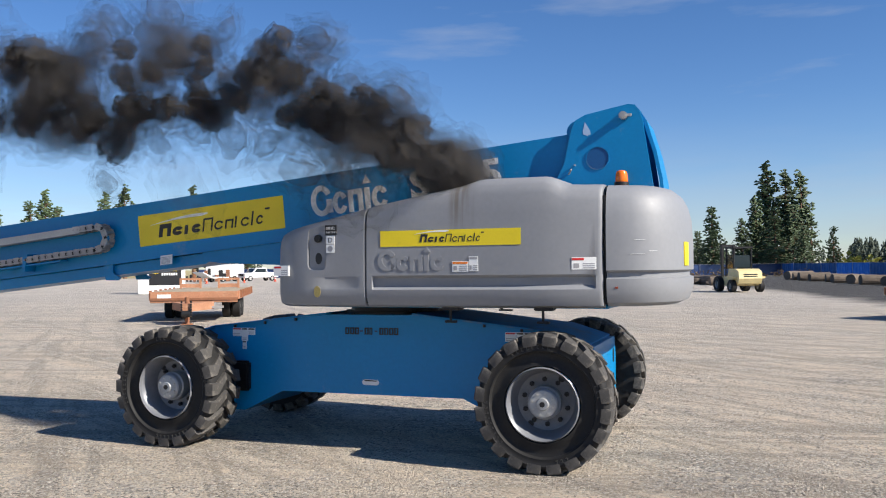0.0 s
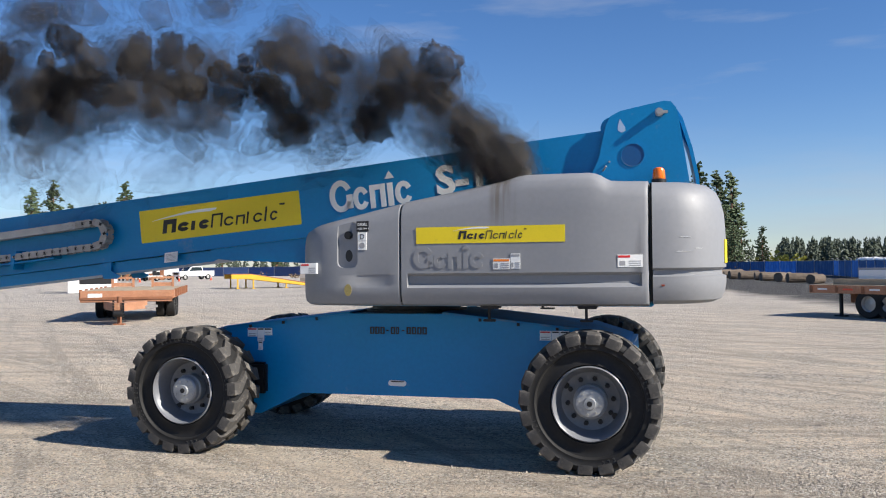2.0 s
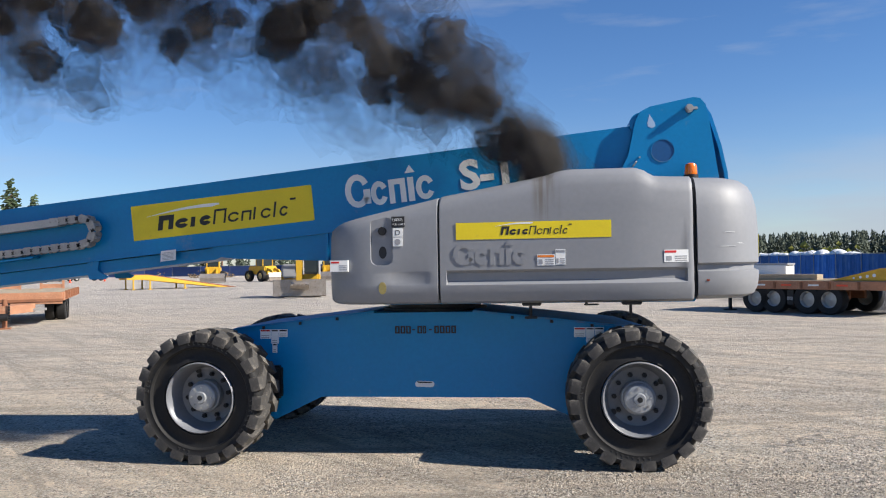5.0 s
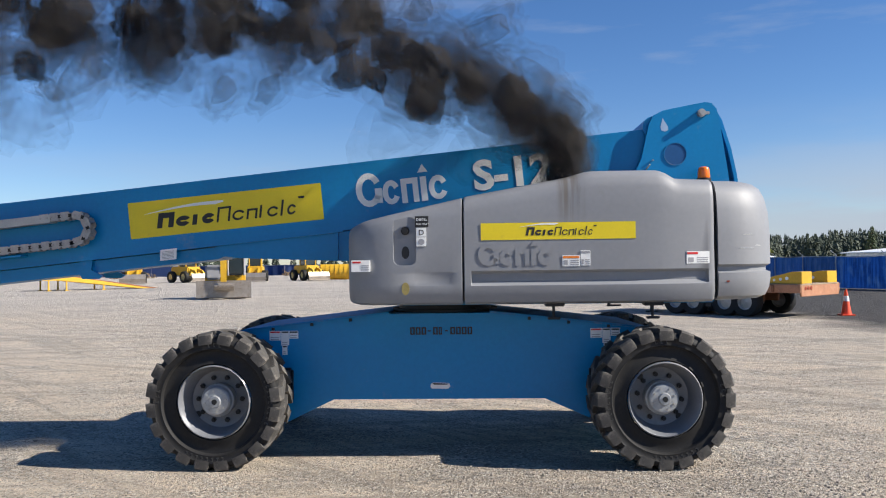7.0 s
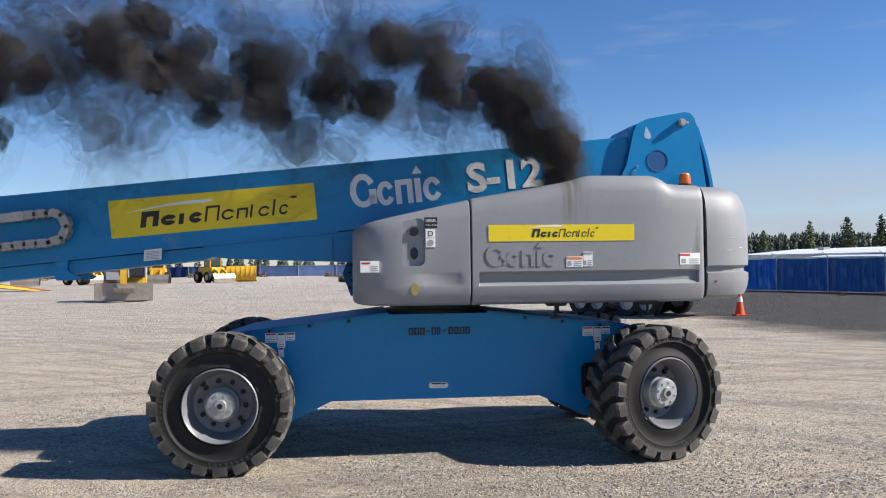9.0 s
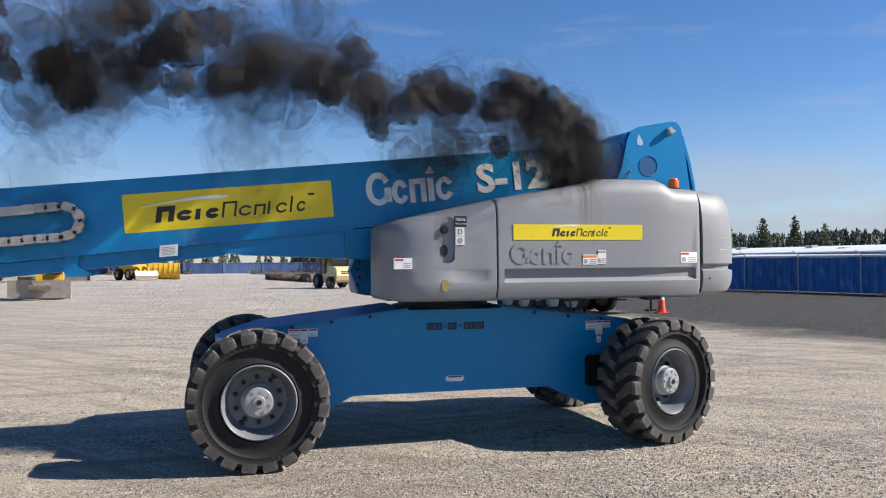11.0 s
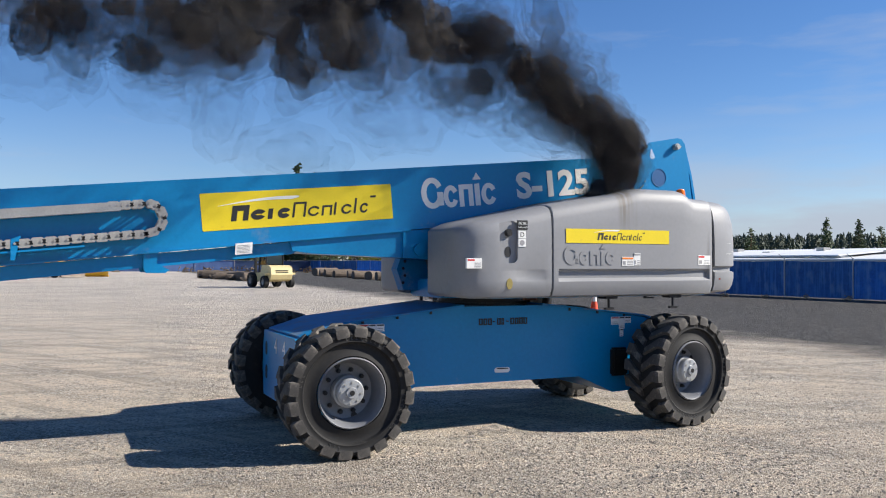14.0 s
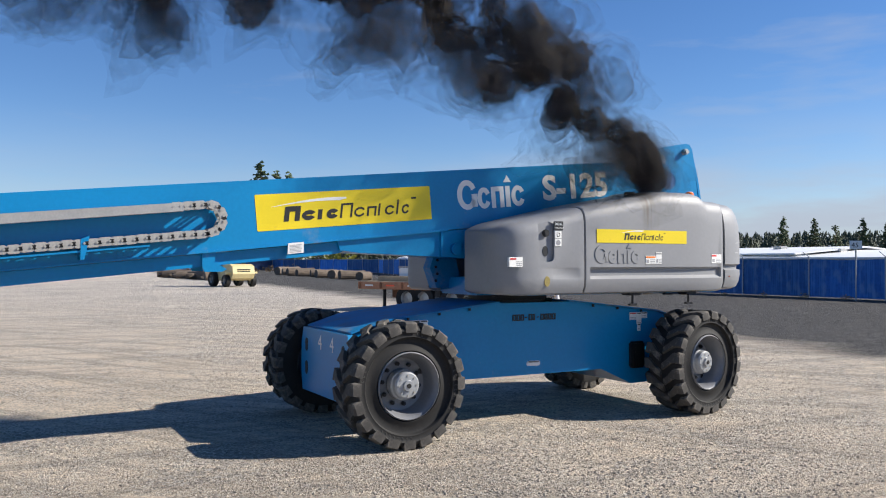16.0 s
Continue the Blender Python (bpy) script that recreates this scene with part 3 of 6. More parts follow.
def hoods():
    for mir, nm in ((1, "engine_hood"), (-1, "engine_hood")):
        bm = B()
        st = [0.236, 0.242, 0.26, 0.292, 0.300, 0.6, 0.9, 1.0, 1.06, 1.12, 1.18, 1.24, 1.28, 1.32, 1.5, 1.7, 1.84, 1.88, 1.93, 1.97, 2.01, 2.06, 2.15, 2.240, 2.255, 2.275, 2.300, 2.308]
        loft(bm, [hood_ring(x, hood_top(x), 1.0 if 0.295 < x < 2.245 else 0.0, 0.012 if x in (0.236, 2.308) else 0.0, mirror=mir) for x in st])
        hood = part("engine_hood", bm, M_SOOTY, lift, "smooth grey moulded engine hood", 40)
        bm = B()
        st = [(-0.762, 0.22, 0.26), (-0.757, 0.16, 0.21), (-0.742, 0.11, 0.165), (-0.715, 0.07, 0.125), (-0.675, 0.035, 0.09), (-0.62, 0.012, 0.058), (-0.56, 0.004, 0.034), (-0.48, 0.0, 0.014), (-0.40, 0.0, 0.004), (-0.36, 0, 0), (-0.18, 0, 0), (-0.17, 0, 0), (0.0, 0.0, 0), (0.13, 0, 0), (0.145, 0, 0), (0.20, 0.0, 0), (0.216, 0.0, 0), (0.222, 0.012, 0)]
        loft(bm, [hood_ring(x, hood_top(x), 0.16 if -0.175 < x < 0.14 else 0.0, i, mirror=mir, round_off=k) for x, i, k in st])
        fc = part("tank_cover", bm, M_GREY, lift, "grey moulded fuel tank cover", 40)
        if mir == 1:
            near, front = hood, fc
    # black seam behind the joint between the covers
    for x0 in (0.221, 2.317):
        bm = B()
        box(bm, x0, x0 + 0.012, face_y(x0) + 0.04, 0.95, 1.37, hood_top(x0) - 0.10)
        box(bm, x0, x0 + 0.012, face_y(x0) + 0.20, 0.90, hood_top(x0) - 0.10, hood_top(x0) - 0.012)
        part("seam", bm, M_BLACK, lift)
    return near, front


HOOD, TANK = hoods()


def counterweight():
    def ring(z, inset):
        half = [(2.338, -1.045), (2.42, -1.035), (2.54, -1.01), (2.66, -0.96), (2.77, -0.87), (2.855, -0.75), (2.91, -0.60), (2.94, -0.40), (2.95, 0.0)]
        pts = half + [(x, -y) for x, y in half[-2::-1]]
        out = []
        for x, y in pts:
            k = inset if x > 2.34 else inset * 0.9
            out.append((max(2.338, x - k * max(0, (x - 2.338) / 0.6)), y * (1 - k), z))
        return out
    bm = B()
    loft(bm, [ring(1.345, 0.17), ring(1.352, 0.10), ring(1.38, 0.04), ring(1.44, 0.012), ring(1.52, 0.0), ring(1.575, 0.0), ring(1.59, 0.035), ring(1.625, 0.035), ring(1.645, 0.0), ring(1.9, 0.0), ring(2.1, 0.012), ring(2.22, 0.04), ring(2.29, 0.075), ring(2.335, 0.13), ring(2.355, 0.20), ring(2.362, 0.30)])
    cw = part("counterweight", bm, M_GREY, lift, "rounded scuffed grey counterweight cover", 35)
    bm = B()
    box(bm, 2.40, 2.43, -1.037, -1.028, 1.495, 1.515, 0.004)
    part("side_marker", bm, M_RUST_INK, cw)
    for x, y, rz, z, l in ((2.60, -0.9866, 22.6, 1.89, 0.05), (2.59, -0.9906, 22.6, 1.775, 0.07), (2.70, -0.9286, 39.3, 1.80, 0.04)):
        bm = B()
        prism(bm, [(-l, 0), (l * 0.8, 0.001), (l, 0.003), (-l * 0.7, 0.003)], -0.002, 0.004)
        o = part("scratch", bm, M_WHITE, cw)
        o.matrix_basis = pose(x, y, z, 0, 0, rz)
    bm = B()
    box(bm, -0.065, 0.065, -0.003, 0.004, 0, 0.20)
    o = part("yellow_sticker", bm, M_YELLOW, cw)
    o.matrix_basis = pose(2.932, -0.50, 1.68, 0, 0, 79)
    return cw


CW = counterweight()


def slanted(bm, x0, x1, z0, z1, y0, y1, lean):
    h = z1 - z0
    prism(bm, [(x0, z0), (x1, z0), (x1 + lean * h, z1), (x0 + lean * h, z1)], y0, y1)


def letterform(bm, kind, x, z, w, h, s, y0, y1, lean=0.0):
    """A plain block shape standing in for one mark of a logo: ring, bar pair or bar."""
    def sk(px, pz):
        return (px + lean * (pz - z), pz)
    if kind == "o":
        n = 20
        for i in range(n - 3):
            a, b = 2 * math.pi * (i + 1.5) / n, 2 * math.pi * (i + 2.5) / n
            pts = [(x + w / 2 + (w / 2) * math.cos(a), z + h / 2 + (h / 2) * math.sin(a)), (x + w / 2 + (w / 2) * math.cos(b), z + h / 2 + (h / 2) * math.sin(b)),
                   (x + w / 2 + (w / 2 - s) * math.cos(b), z + h / 2 + (h / 2 - s) * math.sin(b)), (x + w / 2 + (w / 2 - s) * math.cos(a), z + h / 2 + (h / 2 - s) * math.sin(a))]
            prism(bm, [sk(*p) for p in pts], y0, y1)
    elif kind == "n":
        slanted(bm, x, x + s, z, z + h, y0, y1, lean)
        slanted(bm, x + w - s, x + w, z, z + h, y0, y1, lean)
        prism(bm, [sk(x + s, z + h - s), sk(x + w - s, z + h - s), sk(x + w - s, z + h), sk(x + s, z + h)], y0, y1)
    else:
        slanted(bm, x, x + s, z, z + h, y0, y1, lean)


def rental_logo(parent, m, w, h, cartoon):
    """A yellow vinyl panel with a white swoosh and dark slanted marks, drawn in x, z and facing -y."""
    bm = B()
    r = 0.03 * h
    pts = []
    for cx, cz, a0 in ((w - r, h - r, 0), (r, h - r, 90), (r, r, 180), (w - r, r, 270)):
        pts += [(cx + r * math.cos(radians(a0 + k * 30)), cz + r * math.sin(radians(a0 + k * 30))) for k in range(4)]
    prism(bm, pts, -0.002, 0.0)
    pan = part("logo_panel", bm, M_YELLOW, parent, "yellow vinyl panel with dark slanted marks")
    pan.matrix_basis = m
    u = w / 100.0
    tall = 0.33 * h if not cartoon else 0.40 * h
    x0, z0 = (14 * u, 0.22 * h) if not cartoon else (29 * u, 0.24 * h)
    k = (72 * u) / 61.0 if not cartoon else (43 * u) / 61.0
    bm = B()
    n = 10
    x_s, l_s = (x0 - 5 * k, 35 * k)
    top = [(x_s + l_s * i / n, z0 + tall * 1.28 + tall * 0.55 * math.sin(math.pi * 0.62 * i / n)) for i in range(n + 1)]
    bot = [(x_s + l_s * i / n, z0 + tall * 1.26 + tall * 0.38 * math.sin(math.pi * 0.62 * i / n) - (tall * 0.12 * (i / n) ** 2 if i < n else -tall * 0.05)) for i in range(n + 1)]
    prism(bm, top + bot[::-1], -0.004, -0.001)
    part("swoosh", bm, M_WHITE, pan)
    x = x0
    for kind, ww, hh, s in (("n", 7.2, 1.25, 2.3), ("o", 6.4, 0.85, 1.9), ("b", 3.2, 0.85, 2.0), ("o", 5.6, 0.85, 1.9), ("n", 5.8, 1.25, 0.9), ("o", 5.4, 0.85, 0.9), ("n", 4.6, 0.85, 0.9), ("b", 2.4, 1.05, 0.9), ("o", 5.0, 0.85, 0.9), ("b", 1.8, 1.3, 0.9), ("o", 4.0, 0.85, 0.9)):
        bm = B()
        letterform(bm, kind, x, z0, ww * k, tall * hh, s * k, -0.004, -0.001, 0.2)
        part("logo_mark", bm, M_INK, pan)
        x += (ww + 0.95) * k
    bm = B()
    box(bm, x + 0.8 * k, x + 3.4 * k, -0.004, -0.001, z0 + tall * 1.28, z0 + tall * 1.45)
    part("logo_mark", bm, M_INK, pan)
    return pan


def maker_logo(parent, m, w, h, material, depth):
    """Rounded block marks of the maker's sign, drawn in x, z and facing -y."""
    obs = []
    k = w / 30.0
    for kind, x, z, ww, hh, s in (("o", 0, 0.0, 8.5, 0.92, 2.0), ("b", 6.2, 0.08, 2.3, 0.4, 2.3), ("o", 8.6, 0.0, 5.8, 0.66, 1.8), ("n", 14.8, 0.0, 5.6, 0.66, 1.8), ("b", 21.2, 0.0, 2.0, 0.66, 2.0), ("o", 23.8, 0.0, 6.2, 0.66, 1.8)):
        bm = B()
        letterform(bm, kind, x * k, z * h, ww * k, hh * h, s * k, -depth, 0.001)
        o = part("logo_mark", bm, material, parent, "raised" if depth > 0.005 else "")
        if depth <= 0.005 and "label" in o:
            del o["label"]
        o.matrix_basis = m
    bm = B()
    prism(bm, [(20.6 * k, 0.78 * h), (24.0 * k, 0.78 * h), (22.3 * k, 1.0 * h)], -depth, 0.001)
    o = part("logo_mark", bm, material, parent)
    o.matrix_basis = m


def carve(ob, bm):
    """Takes the shape bm out of ob's mesh."""
    bmesh.ops.recalc_face_normals(bm, faces=bm.faces)
    me = bpy.data.meshes.new("tool")
    bm.to_mesh(me)
    bm.free()
    tool = new("tool", me)
    cut = ob.modifiers.new("cut", "BOOLEAN")
    cut.operation, cut.solver, cut.object = "DIFFERENCE", "EXACT", tool
    bpy.context.view_layer.update()
    done = bpy.data.meshes.new_from_object(ob.evaluated_get(bpy.context.evaluated_depsgraph_get()))
    ob.modifiers.clear()
    ob.data = done
    done.name = ob.name
    done.polygons.foreach_set("use_smooth", [True] * len(done.polygons))
    done.set_sharp_from_angle(angle=radians(40))
    bpy.data.objects.remove(tool)


def hood_details():
    rental_logo(HOOD, pose(0.378, -1.1388, 1.868, 0, 0, 0.53), 1.27, 0.14, True)
    maker_logo(HOOD, pose(0.352, -1.137, 1.655, 0, 0, 0.53), 0.62, 0.205, M_GREY, 0.008)
    # stickers
    for x0, x1, z0, z1, head in ((1.045, 1.19, 1.645, 1.735, M_ORANGE_INK), (1.195, 1.275, 1.65, 1.775, M_GREYINK), (2.065, 2.265, 1.655, 1.755, M_RED)):
        y = face_y((x0 + x1) / 2)
        ang = -math.degrees(math.atan((face_y(x1) - face_y(x0)) / (x1 - x0)))
        bm = B()
        box(bm, 0, x1 - x0, -0.003, 0.001, z0, z1)
        st = part("sticker", bm, M_WHITE, HOOD)
        st.matrix_basis = pose(x0, face_y(x0) - 0.001, 0, 0, 0, -ang)
        bm = B()
        box(bm, 0.004, (x1 - x0) * (0.95 if head is not M_RED else 0.5), -0.005, -0.002, z1 - 0.024, z1 - 0.006)
        part("sticker_band", bm, head, st)
        bm = B()
        for i in range(3):
            box(bm, (x1 - x0) * 0.45, (x1 - x0) * 0.93, -0.005, -0.002, z0 + 0.010 + 0.017 * i, z0 + 0.017 + 0.017 * i)
        box(bm, (x1 - x0) * 0.08, (x1 - x0) * 0.30, -0.005, -0.002, z0 + 0.012, z0 + 0.05)
        part("text_bar", bm, M_GREYINK, st)
    # tank cover: recess with filler, hole, stickers
    bm = B()
    pts = []
    for cx, cz, a0 in ((-0.21, 2.02, 0), (-0.30, 2.02, 90), (-0.30, 1.72, 180), (-0.21, 1.72, 270)):
        pts += [(cx + 0.05 * math.cos(radians(a0 + k * 30)), cz + 0.05 * math.sin(radians(a0 + k * 30))) for k in range(4)]
    prism(bm, pts, -1.20, -1.105)
    soften(bm, 0.018, 2)
    carve(TANK, bm)
    bm = B()
    cyl(bm, (-0.25, -1.100, 1.955), (-0.25, -1.128, 1.955), 0.036, seg=20)
    cyl(bm, (-0.25, -1.128, 1.955), (-0.25, -1.136, 1.955), 0.024, seg=20)
    part("fuel_cap", bm, M_BLACK, TANK, "dark round fuel cap")
    # the sight hole is a dark disc, its black standing for inner shade
    for zc, rx, rz, mt, nm in ((1.775, 0.033, 0.052, M_INK, "sight_hole"), (1.475, 0.033, 0.052, mat("amber_reflector", (0.30, 0.24, 0.08), 0.35, 0, 0.2, 20, 80, 0.0), "reflector")):
        bm = B()
        prism(bm, [(-0.25 + rx * math.cos(a * math.pi / 10), zc + rz * math.sin(a * math.pi / 10)) for a in range(20)], -1.1085 if nm == "sight_hole" else -1.1425, -1.09)
        part(nm, bm, mt, TANK)
    bm = B()
    box(bm, -0.165, -0.055, -1.1425, -1.13, 1.985, 2.075)
    st = part("fuel_sticker", bm, M_INK, TANK)
    letters("writing", "DIESEL", M_WHITE, st, pose(-0.156, -1.144, 2.036, 90, 0, 0), 0.022, 0.001)
    letters("writing", "FUEL ONLY", M_WHITE, st, pose(-0.156, -1.144, 2.002, 90, 0, 0), 0.0145, 0.001)
    bm = B()
    box(bm, -0.155, -0.075, -1.1425, -1.13, 1.905, 1.978)
    box(bm, -0.155, -0.075, -1.1425, -1.13, 1.825, 1.90)
    st = part("fuel_sticker", bm, M_WHITE, TANK)
    letters("writing", "D", M_INK, st, pose(-0.138, -1.144, 1.918, 90, 0, 0), 0.045, 0.001)
    bm = B()
    prism(bm, [(-0.115 + 0.026 * math.cos(a * math.pi / 8), 1.862 + 0.026 * math.sin(a * math.pi / 8)) for a in range(16)], -1.1445, -1.142)
    part("round_mark", bm, M_GREYINK, st)
    bm = B()
    box(bm, -0.70, -0.545, -1.1425, -1.11, 1.62, 1.715)
    st = part("sticker", bm, M_WHITE, TANK)
    bm = B()
    box(bm, -0.69, -0.62, -1.1445, -1.14, 1.69, 1.705)
    part("sticker_band", bm, M_RED, st)
    bm = B()
    for i in range(3):
        box(bm, -0.62, -0.555, -1.1445, -1.14, 1.632 + 0.017 * i, 1.639 + 0.017 * i)
    part("text_bar", bm, M_GREYINK, st)
    # exhaust stack
    bm = B()
    revolve(bm, [(0.062, 0.0), (0.062, 0.16), (0.056, 0.16), (0.056, 0.0)], 20)
    ex = part("exhaust_stack", bm, M_BLACK, HOOD, "short sooty exhaust stack")
    ex.matrix_basis = pose(1.12, -0.80, 2.28, 90, 0, 0)
    # latches and hooks under the hood
    for x in (0.98, 1.80):
        bm = B()
        box(bm, x - 0.07, x + 0.09, -1.04, -0.9, 1.31, 1.345, 0.008)
        cyl(bm, (x, -1.0, 1.32), (x, -1.0, 1.215), 0.012, seg=8)
        box(bm, x - 0.05, x + 0.055, -1.02, -0.98, 1.20, 1.222, 0.004)
        part("hood_latch", bm, M_BLACK, HOOD)
    bm = B()
    cyl(bm, (1.44, -1.02, 1.335), (1.44, -0.98, 1.315), 0.012, seg=8)
    box(bm, 1.42, 1.54, -1.03, -0.99, 1.308, 1.322, 0.004)
    part("hood_handle", bm, M_BLACK, HOOD)
    # amber beacon
    bm = B()
    cyl(bm, (2.39, -0.44, 2.34), (2.39, -0.44, 2.418), 0.064, seg=20)
    bc = part("beacon_base", bm, M_BLACK, CW)
    bm = B()
    revolve(bm, [(0.053, 0.0), (0.056, 0.012), (0.052, 0.075), (0.044, 0.094), (0.026, 0.104), (0.0005, 0.107)], 20)
    o = part("beacon_lens", bm, M_AMBER, bc, "amber beacon lens")
    o.matrix_basis = pose(2.39, -0.44, 2.418, 90, 0, 0)


hood_details()


def turret():
    bm = B()
    cyl(bm, (0.03, 0, 1.24), (0.03, 0, 1.325), 0.44, seg=40)
    cyl(bm, (0.03, 0, 1.235), (0.03, 0, 1.262), 0.50, seg=40)
    part("slew_ring", bm, M_BLACK, lift, "black slew ring")
    bm = B()
    box(bm, -0.62, 2.34, -0.395, 0.395, 1.315, 1.50, 0.02)
    box(bm, -0.30, 2.34, -0.90, 0.90, 1.325, 1.36, 0.01)
    tf = part("turntable", bm, M_BLUE, lift)
    # pivot towers
    plate = [(1.50, 1.45), (1.80, 2.50), (1.86, 2.62), (1.90, 2.80), (1.93, 2.93), (1.97, 3.01), (2.06, 3.055), (2.30, 3.10), (2.44, 3.125), (2.50, 3.115), (2.545, 3.06), (2.57, 2.95), (2.655, 2.36), (2.66, 1.45)]
    for s in (-1, 1):
        bm = B()
        prism(bm, plate, s * 0.335, s * 0.305)
        soften(bm, 0.006)
        pl = part("pivot_plate", bm, M_BLUE, tf, "blue boom pivot plate")
        # a disc in darker blue paints the shade seen through the round hole
        bm = B()
        cyl(bm, (2.165, s * 0.30, 2.655), (2.165, s * 0.3365, 2.655), 0.098, seg=32)
        part("round_hole", bm, mat("shaded_blue", (0.002, 0.08, 0.24), 0.5, 0, 0.1, 4, 40, 0.0), pl)
        bm = B()
        revolve(bm, [(0.098, 0.0), (0.106, 0.0), (0.106, 0.008), (0.098, 0.008)], 32)
        o = part("hole_rim", bm, M_BLUE_DIRTY, pl)
        o.matrix_basis = pose(2.165, s * 0.335 - (0.004 if s > 0 else 0.006), 2.655)
        # the eye is a solid plug with the bright sky behind painted on
        bm = B()
        prism(bm, [(2.035, 2.905), (2.04, 2.875), (2.075, 2.86), (2.105, 2.875), (2.10, 2.91), (2.055, 2.985)], s * 0.30, s * 0.3365)
        part("lifting_eye", bm, mat("sky_seen_through", (0.35, 0.48, 0.66), 0.6, 0, 0.05, 4, 40, 0.0), pl)
        bm = B()
        cyl(bm, (2.40, s * 0.33, 3.02), (2.40, s * 0.385, 3.02), 0.036, seg=20)
        cyl(bm, (2.40, s * 0.385, 3.02), (2.40, s * 0.40, 3.02), 0.024, seg=20)
        box(bm, 2.42, 2.475, s * 0.35 - 0.01, s * 0.35 + 0.01, 3.01, 3.035, 0.003)
        part("pivot_pin", bm, M_STEEL, pl, "bare steel pivot pin")
        bm = B()
        cyl(bm, (1.90, s * 0.33, 2.52), (1.93, s * 0.36, 2.56), 0.008, seg=8)
        part("grease_fitting", bm, M_STEEL, pl)
        bm = B()
        cyl(bm, (1.96, s * 0.33, 2.60), (1.96, s * 0.355, 2.60), 0.008, seg=8)
        part("grease_fitting", bm, M_STEEL, pl)
    # curved back plate
    bm = B()
    out = [(2.545, 3.06), (2.60, 2.97), (2.68, 2.70), (2.73, 2.45), (2.75, 2.2), (2.72, 2.2), (2.70, 2.44), (2.65, 2.69), (2.575, 2.94), (2.53, 3.03)]
    prism(bm, out, -0.30, 0.30)
    soften(bm, 0.006)
    part("back_plate", bm, M_BLUE, tf)
    bm = B()
    cyl(bm, (1.98, -0.30, 2.91), (1.98, 0.30, 2.91), 0.10, seg=28)
    part("boom_head", bm, M_BLUE, tf)
    # lift cylinder and front frame under the boom
    bm = B()
    cyl(bm, (-0.35, 0, 1.42), (0.9, 0, 1.95), 0.11, seg=24)
    part("lift_cylinder", bm, M_BLUE, tf)
    bm = B()
    prism(bm, [(-0.78, 1.38), (-0.86, 1.60), (-0.80, 1.76), (-0.55, 1.76), (-0.45, 1.38)], 0.18, 0.34)
    soften(bm, 0.03)
    part("front_bracket", bm, M_BLUE_DIRTY, tf, "dusty blue front bracket with holes")
    # holes are black studs, coloured as the shade inside them
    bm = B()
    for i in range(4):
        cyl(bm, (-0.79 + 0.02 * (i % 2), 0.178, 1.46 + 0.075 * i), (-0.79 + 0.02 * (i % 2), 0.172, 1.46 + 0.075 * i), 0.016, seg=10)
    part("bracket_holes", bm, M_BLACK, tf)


turret()


